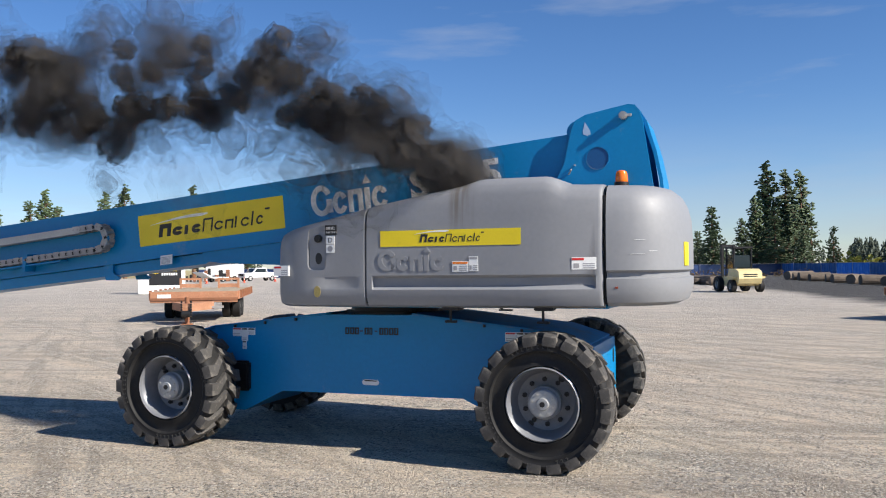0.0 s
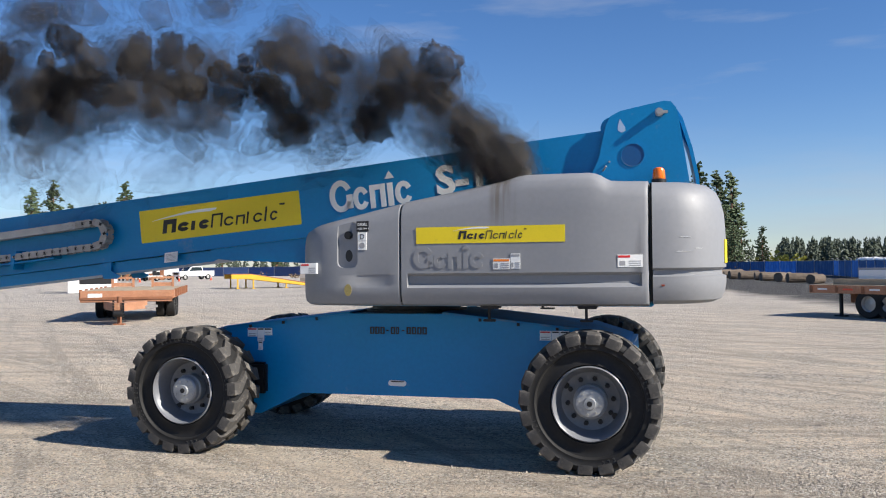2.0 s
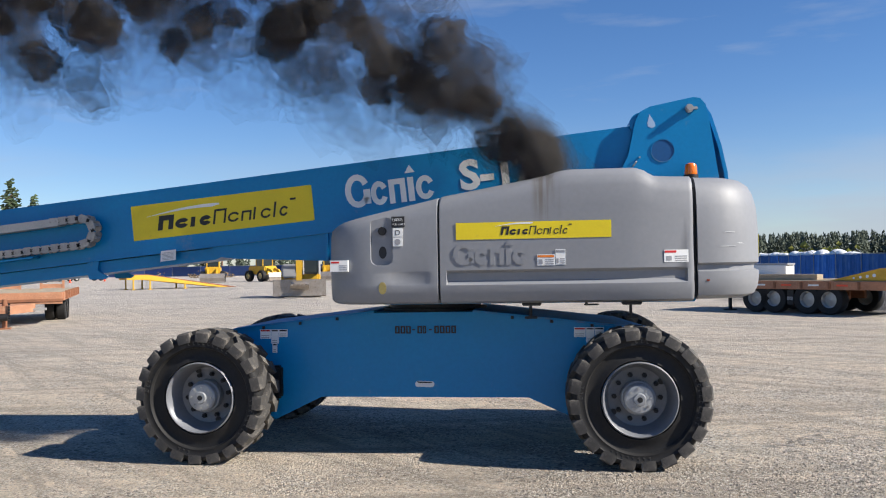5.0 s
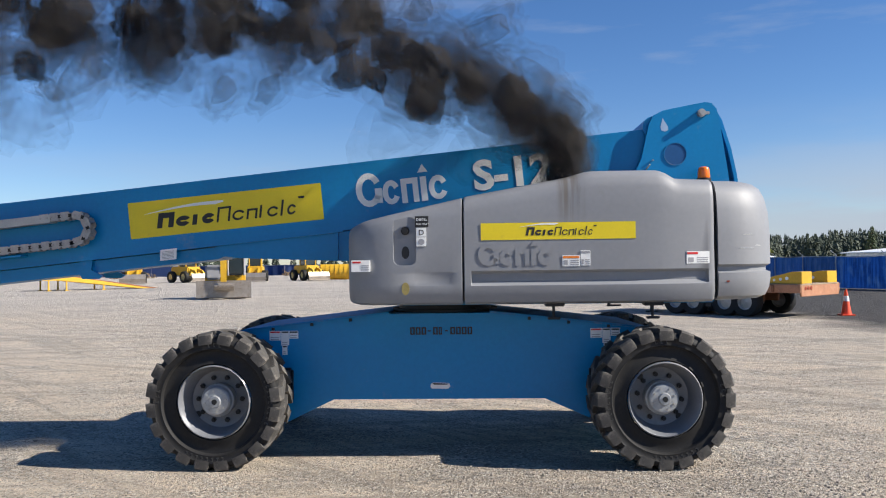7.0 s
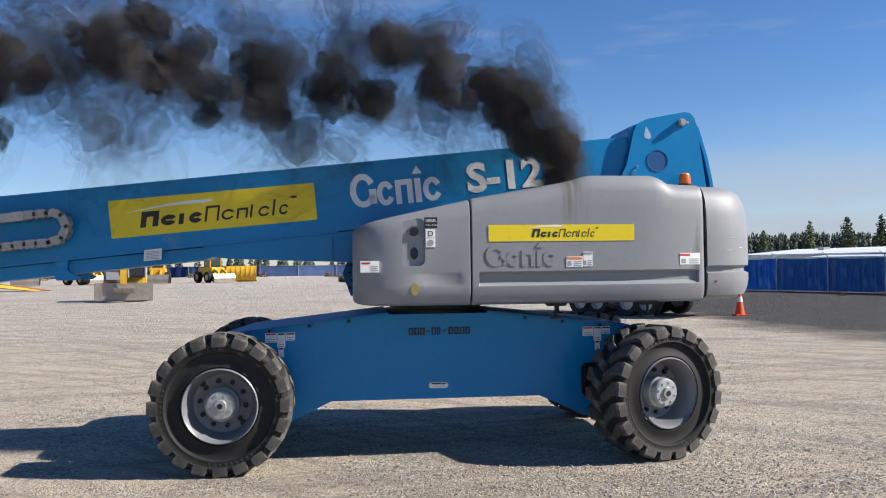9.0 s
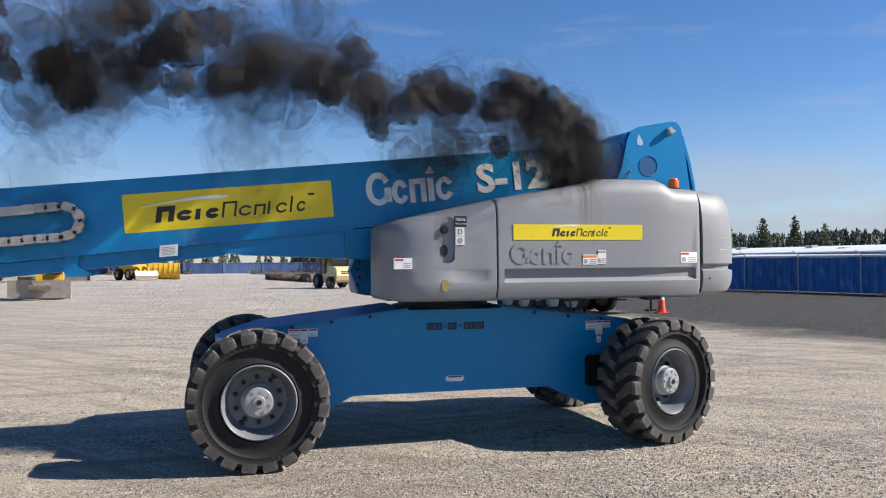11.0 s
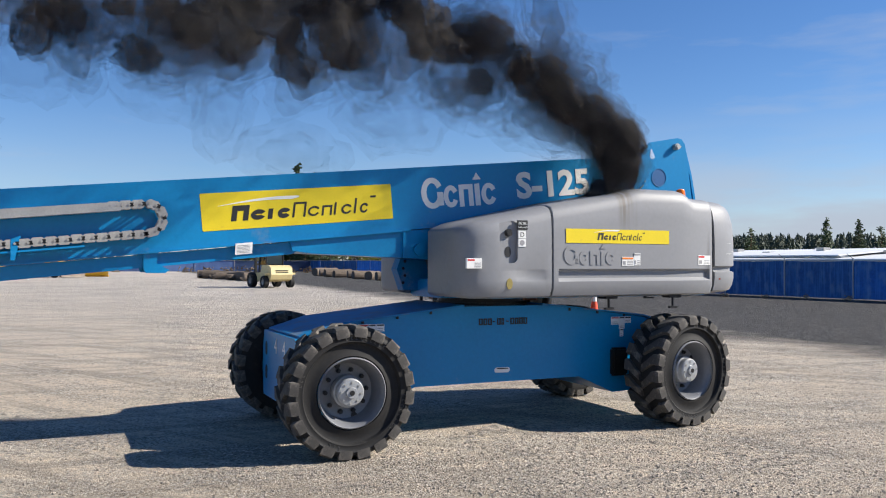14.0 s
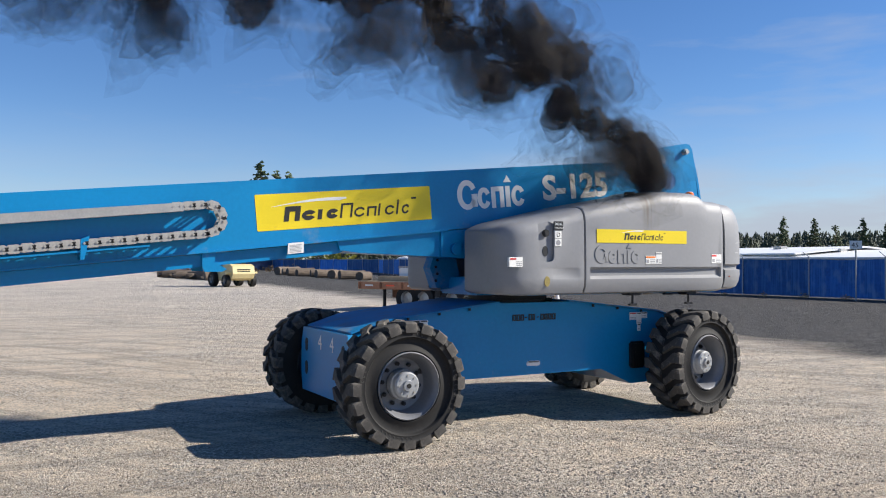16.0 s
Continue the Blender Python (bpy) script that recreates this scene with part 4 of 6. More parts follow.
def boom():
    bm = B()
    xa, xb = -8.6, 2.35
    prism(bm, [(xa, boom_low(xa)), (-0.9, boom_low(-0.9)), (1.55, boom_low(1.55)), (2.25, boom_low(2.25) + 0.1), (xb, boom_top(xb) - 0.25), (2.05, boom_top(2.05) - 0.01), (1.9, boom_top(1.9)), (xa, boom_top(xa))], -0.272, 0.272)
    soften(bm, 0.014, 3)
    bo = part("boom", bm, M_BLUE, lift, "long blue steel boom tube")
    # lower edge flange and lower box
    bm = B()
    prism(bm, [(xa, boom_low(xa) - 0.012), (-0.90, boom_low(-0.90) - 0.012), (-0.90, boom_low(-0.9) + 0.006), (xa, boom_low(xa) + 0.006)], -0.292, 0.292)
    part("boom_flange", bm, M_BLUE, bo)
    bm = B()
    prism(bm, [(xa, boom_low(xa) - 0.135), (-2.1, boom_low(-2.1) - 0.135), (-1.75, boom_low(-1.75) - 0.02), (xa, boom_low(xa) - 0.01)], -0.225, 0.225)
    soften(bm, 0.01)
    part("lower_box", bm, M_BLUE, bo)
    bm = B()
    prism(bm, [(-2.12, boom_low(-2.12) - 0.005), (-2.09, 1.78), (-1.9, 1.755), (-0.50, 1.70), (-0.50, boom_low(-0.6))], -0.255, 0.255)
    soften(bm, 0.008)
    part("cylinder_bracket", bm, M_BLUE, bo)
    bm = B()
    box(bm, -0.98, -0.95, -0.285, 0.285, 1.72, 1.985, 0.004)
    cyl(bm, (-0.80, -0.27, 1.80), (-0.80, -0.30, 1.80), 0.06, seg=20)
    part("bracket_rib", bm, M_BLUE, bo)
    bm = B()
    prism(bm, [(-3.42, 1.745), (-3.30, 1.755), (-3.31, 1.66), (-3.20, 1.60), (-3.24, 1.575), (-3.40, 1.575), (-3.42, 1.62)], -0.262, -0.240)
    soften(bm, 0.004)
    wear = part("wear_bracket", bm, M_BLUE, bo)
    share(wear, pose(0, 0.502, 0), bo)
    # inner boom section at the far end
    bm = B()
    x0 = -9.6
    prism(bm, [(x0, boom_low(x0) + 0.05), (xa + 0.1, boom_low(xa) + 0.05), (xa + 0.1, boom_top(xa) - 0.05), (x0, boom_top(x0) - 0.05)], -0.22, 0.22)
    part("inner_boom", bm, M_BLUE, bo)
    # paper label
    bm = B()
    c = -2.56
    prism(bm, [(c - 0.075, boom_low(c) - 0.10), (c + 0.08, boom_low(c) - 0.085), (c + 0.085, boom_low(c) + 0.018), (c - 0.07, boom_low(c) + 0.003)], -0.297, -0.293)
    st = part("sticker", bm, M_WHITE, bo)
    bm = B()
    for i in range(6):
        prism(bm, [(c - 0.055, boom_low(c) - 0.084 + 0.013 * i), (c + 0.06, boom_low(c) - 0.074 + 0.013 * i), (c + 0.06, boom_low(c) - 0.070 + 0.013 * i), (c - 0.055, boom_low(c) - 0.080 + 0.013 * i)], -0.2995, -0.2965)
    part("text_bar", bm, M_GREYINK, st)
    a = -math.degrees(math.atan(SLOPE))
    rental_logo(bo, pose(-2.92, -0.2725, 1.945, 0, -5.1, 0) @ Matrix.Identity(4), 1.845, 0.342, False)
    maker_logo(bo, pose(-0.765, -0.2725, 2.205, 0, -5.6, 0), 0.86, 0.345, M_WHITE, 0.004)
    letters("model_number", "S-125", M_WHITE, bo, pose(0.33, -0.2755, 2.362, 90, 0, 0) @ pose(0, 0, 0, 0, 0, 5.6) @ Matrix.Diagonal((1.10, 1.0, 1.0, 1.0)), 0.262, 0.003, 0.0, "white model number", 0.013)
    # cable tray and energy chain
    bm = B()
    y0, y1 = -0.42, -0.30
    k = 0.0975

    def zt(x):
        return 2.165 + k * (x + 3.6)
    prism(bm, [(-8.4, zt(-8.4) - 0.075), (-3.62, zt(-3.62) - 0.055), (-3.62, zt(-3.62) + 0.02), (-8.4, zt(-8.4) + 0.02)], y0 - 0.012, y1)
    soften(bm, 0.004)
    part("cable_tray", bm, M_STEEL, bo, "long galvanised cable tray")
    bm = B()
    prism(bm, [(-8.4, zt(-8.4) - 0.34), (-3.9, zt(-3.9) - 0.34), (-3.9, zt(-3.9) - 0.325), (-8.4, zt(-8.4) - 0.325)], y0, y1)
    part("chain_shelf", bm, M_BLUE, bo)
    for x in (-4.45, -5.6):
        bm = B()
        prism(bm, [(x, zt(x) - 0.40), (x + 0.03, zt(x) - 0.40), (x + 0.07, zt(x) - 0.20), (x, zt(x) - 0.23)], y0 - 0.01, -0.26)
        part("shelf_bracket", bm, M_BLUE, bo)
    # chain links: two side plates, cross bars
    bm = B()
    for s in (y0 - 0.008, y1 - 0.012):
        prism(bm, [(-0.052, -0.02), (-0.035, -0.037), (0.035, -0.037), (0.056, -0.018), (0.056, 0.018), (0.035, 0.037), (-0.035, 0.037), (-0.052, 0.02)], s, s + 0.012)
    box(bm, -0.012, 0.012, y0, y1, -0.034, -0.024)
    box(bm, -0.012, 0.012, y0, y1, 0.024, 0.034)
    cyl(bm, (0.03, y0 - 0.016, 0.0), (0.03, y0, 0.0), 0.010, seg=8)
    cyl(bm, (-0.03, y0 - 0.016, 0.0), (-0.03, y0, 0.0), 0.010, seg=8)
    link = part("chain_link", bm, M_CHAIN, bo, "steel energy chain link")
    # no opening is cut: a black block paints the link's shaded inside
    bm = B()
    box(bm, -0.015, 0.015, y0 - 0.0105, y0 - 0.004, -0.016, 0.016)
    hole = part("link_hole", bm, M_BLACK, bo)
    tilt = -math.degrees(math.atan(k))
    poses = []
    cx, cz, R = -3.40, zt(-3.40) - 0.135, 0.125
    for i in range(3):
        x = -3.68 + 0.098 * i
        poses.append((x, zt(x) - 0.01, tilt))
    for i in range(4):
        t = radians(72 - 48 * i)
        poses.append((cx + R * math.cos(t), cz + R * math.sin(t), -math.degrees(t) + 90))
    for i in range(46):
        x = -3.47 - 0.098 * i
        poses.append((x, zt(x) - 0.27 + 0.002 * (i % 3), tilt))
    for i, (x, z, r) in enumerate(poses):
        m = pose(x, 0, z, 0, r, 0)
        if i == 0:
            link.matrix_basis, hole.matrix_basis = m, m @ pose(0.049, 0, 0)
        else:
            share(link, m, bo)
            share(hole, m @ pose(0.049, 0, 0), bo)
    return bo


boom()

# ---- the yard around ----
EX, EY = 0.36, -8.1


def polar(az, d):
    return EX + d * math.sin(radians(az)), EY + d * math.cos(radians(az))


M_CAT = mat("yellow_machine_paint", (0.62, 0.36, 0.02), 0.5, 0, 0.15, 2, 20, 0.003, (0.16, 0.12, 0.08), 0.15)
M_CREAM = mat("faded_yellow_paint", (0.66, 0.54, 0.27), 0.5, 0, 0.15, 2, 20, 0.003, (0.2, 0.15, 0.1), 0.12)
M_RUST = mat("rusty_orange_steel", (0.42, 0.20, 0.11), 0.75, 0.1, 0.3, 2.5, 25, 0.005, (0.55, 0.36, 0.24), 0.3)
M_RUSTDARK = mat("rust_brown_steel", (0.26, 0.11, 0.055), 0.75, 0.1, 0.3, 2.5, 25, 0.005, (0.10, 0.06, 0.045), 0.25)
M_WOOD = mat("weathered_timber", (0.36, 0.29, 0.20), 0.85, 0, 0.25, 3, 40, 0.004, (0.22, 0.18, 0.13), 0.2)
M_LOG = mat("grey_log_bark", (0.13, 0.10, 0.075), 0.9, 0, 0.35, 3, 20, 0.02, (0.24, 0.19, 0.13), 0.15, 0, 0.25)
M_GLASS = mat("cab_glass", (0.02, 0.03, 0.035), 0.08, 0, 0.1, 3, 20, 0.0)
M_WHITEPAINT = mat("white_paint", (0.78, 0.78, 0.77), 0.4, 0, 0.06, 2, 20, 0.0, (0.45, 0.42, 0.38), 0.04)
M_CONE = mat("orange_cone_plastic", (0.85, 0.09, 0.03), 0.5, 0, 0.1, 8, 40, 0.0)
M_STEELDARK = mat("worn_steel", (0.34, 0.30, 0.26), 0.45, 0.6, 0.25, 3, 30, 0.004, (0.20, 0.13, 0.08), 0.25)
M_MESH = mat("blue_fence_fabric", (0.016, 0.085, 0.25), 0.75, 0, 0.3, 0.8, 7, 0.01, (0.05, 0.15, 0.34), 0.25, 0, 0.12)


def slatted(m, amount):
    """Upright slats woven into the wire, faded unevenly."""
    nt = m.node_tree
    b = nt.nodes["Principled BSDF"]
    src = b.inputs["Base Color"].links[0].from_socket
    tc = nt.nodes.new("ShaderNodeTexCoord")
    out = src
    for sc, k, thr in (((16, 16, 0.5), amount, 0.50), ((3.0, 3.0, 1.1), amount * 0.8, 0.56)):
        mp = nt.nodes.new("ShaderNodeMapping")
        mp.inputs["Scale"].default_value = sc
        nt.links.new(tc.outputs["Object"], mp.inputs["Vector"])
        n = nt.nodes.new("ShaderNodeTexNoise")
        n.inputs["Scale"].default_value, n.inputs["Detail"].default_value = 1.0, 4
        nt.links.new(mp.outputs["Vector"], n.inputs["Vector"])
        r = nt.nodes.new("ShaderNodeMapRange")
        r.inputs["From Min"].default_value, r.inputs["From Max"].default_value, r.inputs["To Max"].default_value = thr - 0.04, thr + 0.10, k
        nt.links.new(n.outputs["Fac"], r.inputs["Value"])
        x = nt.nodes.new("ShaderNodeMix")
        x.data_type = "RGBA"
        x.inputs["B"].default_value = (0.05, 0.17, 0.40, 1) if sc[0] > 5 else (0.13, 0.22, 0.36, 1)
        nt.links.new(r.outputs["Result"], x.inputs["Factor"])
        nt.links.new(out, x.inputs["A"])
        out = x.outputs["Result"]
    nt.links.new(out, b.inputs["Base Color"])


slatted(M_MESH, 0.6)
# paler blue than the near fabric, for the far run of fence
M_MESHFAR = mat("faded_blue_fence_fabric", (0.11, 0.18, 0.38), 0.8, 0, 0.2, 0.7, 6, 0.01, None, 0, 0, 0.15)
M_POST = mat("galvanised_post", (0.36, 0.37, 0.38), 0.5, 0.4, 0.1, 5, 30, 0.0)
M_TRUNK = mat("pine_bark", (0.17, 0.10, 0.065), 0.9, 0, 0.3, 1.5, 12, 0.02)


def leaf_mat(name, c, c2):
    m = mat(name, c, 0.75, 0, 0.35, 0.35, 3, 0.0, c2, 0.25, 0, 0.12)
    return m


M_PINE = leaf_mat("pine_needles", (0.058, 0.088, 0.036), (0.10, 0.12, 0.045))
M_PINEFAR = leaf_mat("distant_needles", (0.045, 0.062, 0.040), (0.075, 0.085, 0.055))
M_SHRUB = leaf_mat("yellow_green_shrub", (0.26, 0.25, 0.04), (0.16, 0.17, 0.05))
M_BRUSH = leaf_mat("dry_brush", (0.28, 0.20, 0.12), (0.20, 0.15, 0.09))


def tyre(parent, x, y, z, r, w, axis="y", rim=M_STEEL, seg=24):
    bm = B()
    revolve(bm, [(r * 0.55, -w / 2), (r * 0.93, -w / 2), (r, -w * 0.38), (r, w * 0.38), (r * 0.93, w / 2), (r * 0.55, w / 2), (r * 0.55, -w / 2)], seg)
    t = part("tyre", bm, M_RUBBER, parent)
    t.matrix_basis = pose(x, y, z, 0, 0, 0 if axis == "y" else 90)
    bm = B()
    revolve(bm, [(r * 0.56, -w * 0.4), (r * 0.5, -w * 0.36), (r * 0.46, -w * 0.1), (r * 0.2, -w * 0.12), (0.001, -w * 0.2)], seg)
    revolve(bm, [(r * 0.56, w * 0.4), (r * 0.5, w * 0.36), (r * 0.46, w * 0.1), (r * 0.2, w * 0.12), (0.001, w * 0.2)], seg)
    part("rim", bm, rim, t)
    return t


def forklift():
    f = thing("forklift", pose(1.75, 47.0, 0, 0, 0, -66) @ Matrix.Diagonal((0.86, 0.86, 0.88, 1)), "large faded yellow forklift with dark cab parked on gravel", "forklift")
    bm = B()
    prism(bm, [(-1.3, 0.45), (1.0, 0.45), (1.55, 0.62), (1.72, 0.95), (1.62, 1.45), (1.2, 1.62), (0.1, 1.62), (-0.1, 1.10), (-1.3, 1.05)], -0.85, 0.85)
    soften(bm, 0.09, 3)
    part("body", bm, M_CREAM, f, "faded yellow counterweight body")
    bm = B()
    for i in range(3):
        box(bm, 1.60, 1.70, -0.5, 0.5, 0.92 + 0.14 * i, 0.99 + 0.14 * i)
    part("grille", bm, M_BLACK, f)
    for s in (-1, 1):
        bm = B()
        prism(bm, [(0.55, 0.95), (1.35, 0.95), (1.35, 1.08), (0.55, 1.08)], s * 0.8, s * 1.25)
        soften(bm, 0.02)
        part("fender", bm, M_CREAM, f)
        tyre(f, 0.95, s * 1.02, 0.44, 0.44, 0.36)
        tyre(f, -1.25, s * 1.0, 0.55, 0.55, 0.42)
        for px in (-0.75, 0.45):
            bm = B()
            cyl(bm, (px, s * 0.68, 1.05), (px + 0.08, s * 0.64, 3.05), 0.05, seg=8)
            part("cab_post", bm, M_BLACK, f)
        bm = B()
        box(bm, -0.68, 0.44, s * 0.63 - 0.01, s * 0.63 + 0.01, 1.65, 2.6)
        part("cab_window", bm, M_GLASS, f)
    bm = B()
    box(bm, 0.46, 0.48, -0.6, 0.6, 1.70, 2.55)
    part("cab_window", bm, M_GLASS, f)
    bm = B()
    box(bm, -0.8, 0.62, -0.75, 0.75, 3.03, 3.16, 0.03)
    part("cab_roof", bm, M_BLACK, f)
    bm = B()
    box(bm, -0.3, 0.25, -0.3, 0.3, 1.1, 1.5, 0.05)
    box(bm, 0.15, 0.28, -0.3, 0.3, 1.4, 2.1, 0.05)
    part("seat", bm, M_BLACK, f)
    for s in (-1, 1):
        bm = B()
        box(bm, -1.95, -1.75, s * 0.45 - 0.09, s * 0.45 + 0.09, 0.15, 3.35, 0.02)
        part("mast_rail", bm, M_BLACK, f)
        bm = B()
        prism(bm, [(-3.3, 0.10), (-1.95, 0.08), (-1.95, 0.9), (-2.05, 0.9), (-2.08, 0.18), (-3.3, 0.13)], s * 0.55 - 0.08, s * 0.55 + 0.08)
        part("fork", bm, M_BLACK, f)
    bm = B()
    for z in (0.4, 1.6, 3.2):
        box(bm, -1.9, -1.8, -0.5, 0.5, z, z + 0.16)
    part("mast_bar", bm, M_BLACK, f)


def flatbed():
    f = thing("flatbed_trailer", pose(5.16, 20.15, 0, 0, 0, -46.0), "rust-orange flatbed trailer with timber deck and tandem wheels", "trailer")
    L = 6.0
    bm = B()
    box(bm, 0, L, 0.0, 0.06, 0.72, 0.96, 0.01)
    part("side_rail", bm, M_RUST, f)
    bm = B()
    box(bm, 0, L, 2.44, 2.5, 0.72, 0.96, 0.01)
    part("side_rail", bm, M_RUST, f)
    bm = B()
    box(bm, 0, 0.06, 0.06, 2.44, 0.72, 0.96, 0.01)
    part("end_rail", bm, M_RUSTDARK, f)
    for i in range(14):
        bm = B()
        box(bm, 0.07, L, 0.065 + 0.17 * i, 0.228 + 0.17 * i, 0.93, 0.975 + 0.004 * (i % 3), 0.004)
        part("deck_plank", bm, M_WOOD, f)
    bm = B()
    for y in (0.75, 1.65):
        box(bm, 0.9, L - 1.5, y, y + 0.12, 0.42, 0.72)
    part("frame_beam", bm, M_RUSTDARK, f)
    for i in range(7):
        bm = B()
        box(bm, 0.05 + 0.85 * i, 0.13 + 0.85 * i, -0.035, 0.0, 0.74, 0.95, 0.01)
        part("stake_pocket", bm, M_RUSTDARK, f)
    for i in range(6):
        bm = B()
        box(bm, 0.30 + 0.85 * i, 0.62 + 0.85 * i, -0.006, 0.0, 0.82, 0.87)
        part("reflector", bm, M_CONE if i % 2 else M_WHITE, f)
    for s in (1.92, 2.55, 3.62, 4.28):
        for y in (0.22, 2.28):
            tyre(f, s, y, 0.43, 0.43, 0.36)
    bm = B()
    cyl(bm, (0.75, 0.5, 0.02), (0.75, 0.5, 0.72), 0.06, seg=10)
    box(bm, 0.6, 0.9, 0.36, 0.64, 0.0, 0.04)
    part("landing_leg", bm, M_BLACK, f)
    bm = B()
    box(bm, 2.99, 3.20, 0.06, 0.60, 0.26, 0.70, 0.01)
    part("tool_box", bm, M_BLACK, f)
    bm = B()
    for i in range(5):
        box(bm, 3.005 + 0.036 * i, 3.03 + 0.036 * i, 0.052, 0.059, 0.40, 0.50)
    part("flap_mark", bm, M_GREYINK, f)
    bm = B()
    box(bm, L - 0.06, L, 0.06, 2.44, 0.62, 0.96, 0.01)
    part("end_rail", bm, M_RUST, f, "orange rear rail with round lamps")
    for i in range(3):
        bm = B()
        cyl(bm, (L - 0.01, 0.30 + 0.17 * i, 0.85), (L + 0.015, 0.30 + 0.17 * i, 0.85), 0.055, seg=14)
        part("tail_lamp", bm, M_RUST_INK, f)
    for y in (0.12, 1.74):
        bm = B()
        prism(bm, [(4.3, 0.985), (5.98, 0.985), (5.98, 1.32), (5.70, 1.32)], y, y + 0.62)
        soften(bm, 0.01)
        rp = part("folded_ramp", bm, M_CAT, f, "rusty yellow folded loading ramp")
        for i in range(4):
            bm = B()
            cyl(bm, (4.98 + 0.19 * i, y - 0.004, 1.055 + 0.025 * i), (4.98 + 0.19 * i, y + 0.004, 1.055 + 0.025 * i), 0.032 + 0.006 * i, seg=14)
            part("ramp_hole", bm, M_WHITE, rp)
    # load
    t = thing("timber_beam", pose(5.16, 20.15, 0.98, 0, 0, -46.0) @ pose(0.55, 0.4, 0), "pale weathered timber beam lying on the flatbed deck", "timber")
    bm = B()
    box(bm, 0, 3.2, 0, 0.35, 0, 0.17, 0.012)
    part("beam", bm, M_WOOD, t)
    c = thing("white_crate", pose(5.16, 20.15, 0.98, 0, 0, -46.0) @ pose(1.0, 1.0, 0), "white rectangular panel crate standing on the flatbed deck", "crate")
    bm = B()
    box(bm, 0, 1.4, 0, 0.5, 0, 0.44, 0.02)
    part("crate_panel", bm, M_WHITEPAINT, c)
    bm = B()
    box(bm, -0.05, 1.45, 0.03, 0.47, 0.44, 0.5, 0.01)
    part("crate_top", bm, M_GREYINK, c)


def rust_trailer():
    x, y = polar(-34.4, 28.6)
    f = thing("rusty_trailer", pose(x, y, 0, 0, 0, 27), "rust-streaked orange equipment trailer with drawbar and upright ramps", "trailer")
    W = 1.38
    bm = B()
    box(bm, -W, W, 0.0, 0.10, 0.62, 0.98, 0.012)
    part("front_beam", bm, M_RUST, f)
    bm = B()
    box(bm, -W - 0.02, W + 0.02, -0.03, 0.0, 0.70, 0.78)
    part("beam_strip", bm, M_RUSTDARK, f)
    for s in (-1, 1):
        bm = B()
        box(bm, s * W - 0.05, s * W + 0.05, 0.1, 6.0, 0.72, 0.98, 0.01)
        part("side_rail", bm, M_RUST, f)
        for i in range(6):
            bm = B()
            box(bm, s * (W + 0.08) - 0.04, s * (W + 0.08) + 0.04, 0.5 + i, 0.62 + i, 0.76, 1.02)
            part("stake_pocket", bm, M_RUSTDARK, f)
        for k in (0.80, 1.15):
            for yy in (2.6, 3.5):
                tyre(f, s * (k - 0.0), yy, 0.40, 0.40, 0.28, "x")
        bm = B()
        box(bm, s * 0.70 - 0.42, s * 0.70 - 0.34, 4.6, 4.68, 0.98, 1.32)
        box(bm, s * 0.70 + 0.30, s * 0.70 + 0.38, 4.6, 4.68, 0.98, 1.32)
        box(bm, s * 0.70 - 0.42, s * 0.70 + 0.38, 4.6, 4.68, 1.30, 1.38)
        box(bm, s * 0.70 - 0.34, s * 0.70 + 0.30, 4.62, 4.66, 1.02, 1.16)
        part("upright_ramp", bm, M_RUST, f)
    for i in range(13):
        bm = B()
        box(bm, -W + 0.06 + 0.205 * i, -W + 0.258 + 0.205 * i, 0.11, 5.95, 0.94, 0.985 + 0.004 * (i % 3))
        part("deck_plank", bm, M_WOOD, f)
    bm = B()
    prism(bm, [(-0.65, -0.2), (0.65, -0.2), (0.16, -1.7), (-0.16, -1.7)], 0.42, 0.66, "z")
    soften(bm, 0.02)
    part("drawbar", bm, M_RUST, f)
    bm = B()
    cyl(bm, (0.0, -1.55, 0.02), (0.0, -1.55, 0.85), 0.07, seg=12)
    box(bm, -0.16, 0.16, -1.70, -1.40, 0.0, 0.04)
    part("jack", bm, M_RUSTDARK, f)
    bm = B()
    cyl(bm, (-0.12, -1.8, 0.35), (0.12, -1.8, 0.35), 0.10, seg=14)
    part("hitch_ring", bm, M_BLACK, f)
    for s in (-1, 1):
        bm = B()
        for i in range(7):
            box(bm, s * 0.14 - 0.025, s * 0.14 + 0.025, -1.76, -1.71, 0.20 + 0.08 * i, 0.26 + 0.08 * i)
        part("safety_chain", bm, M_BLACK, f)
    bm = B()
    box(bm, 0.45, 0.95, -0.35, -0.05, 0.45, 0.52)
    part("step_plate", bm, M_STEEL, f)
    bm = B()
    box(bm, -1.15, -0.72, -0.012, -0.001, 0.74, 0.90)
    part("light_plate", bm, M_WHITE, f)


def cone_at(x, y, s=1.0, label="orange traffic cone with white collar on gravel"):
    f = thing("traffic_cone", pose(x, y, 0), label, "traffic cone", "traffic cones in the yard")
    bm = B()
    box(bm, -0.19 * s, 0.19 * s, -0.19 * s, 0.19 * s, 0, 0.04 * s, 0.008)
    part("cone_base", bm, M_CONE, f)
    bm = B()
    cyl(bm, (0, 0, 0.035 * s), (0, 0, 0.76 * s), 0.145 * s, 0.03 * s, 24)
    part("cone_body", bm, M_CONE, f)
    bm = B()
    cyl(bm, (0, 0, 0.42 * s), (0, 0, 0.58 * s), 0.089 * s, 0.066 * s, 24, caps=False)
    part("collar", bm, M_WHITE, f)


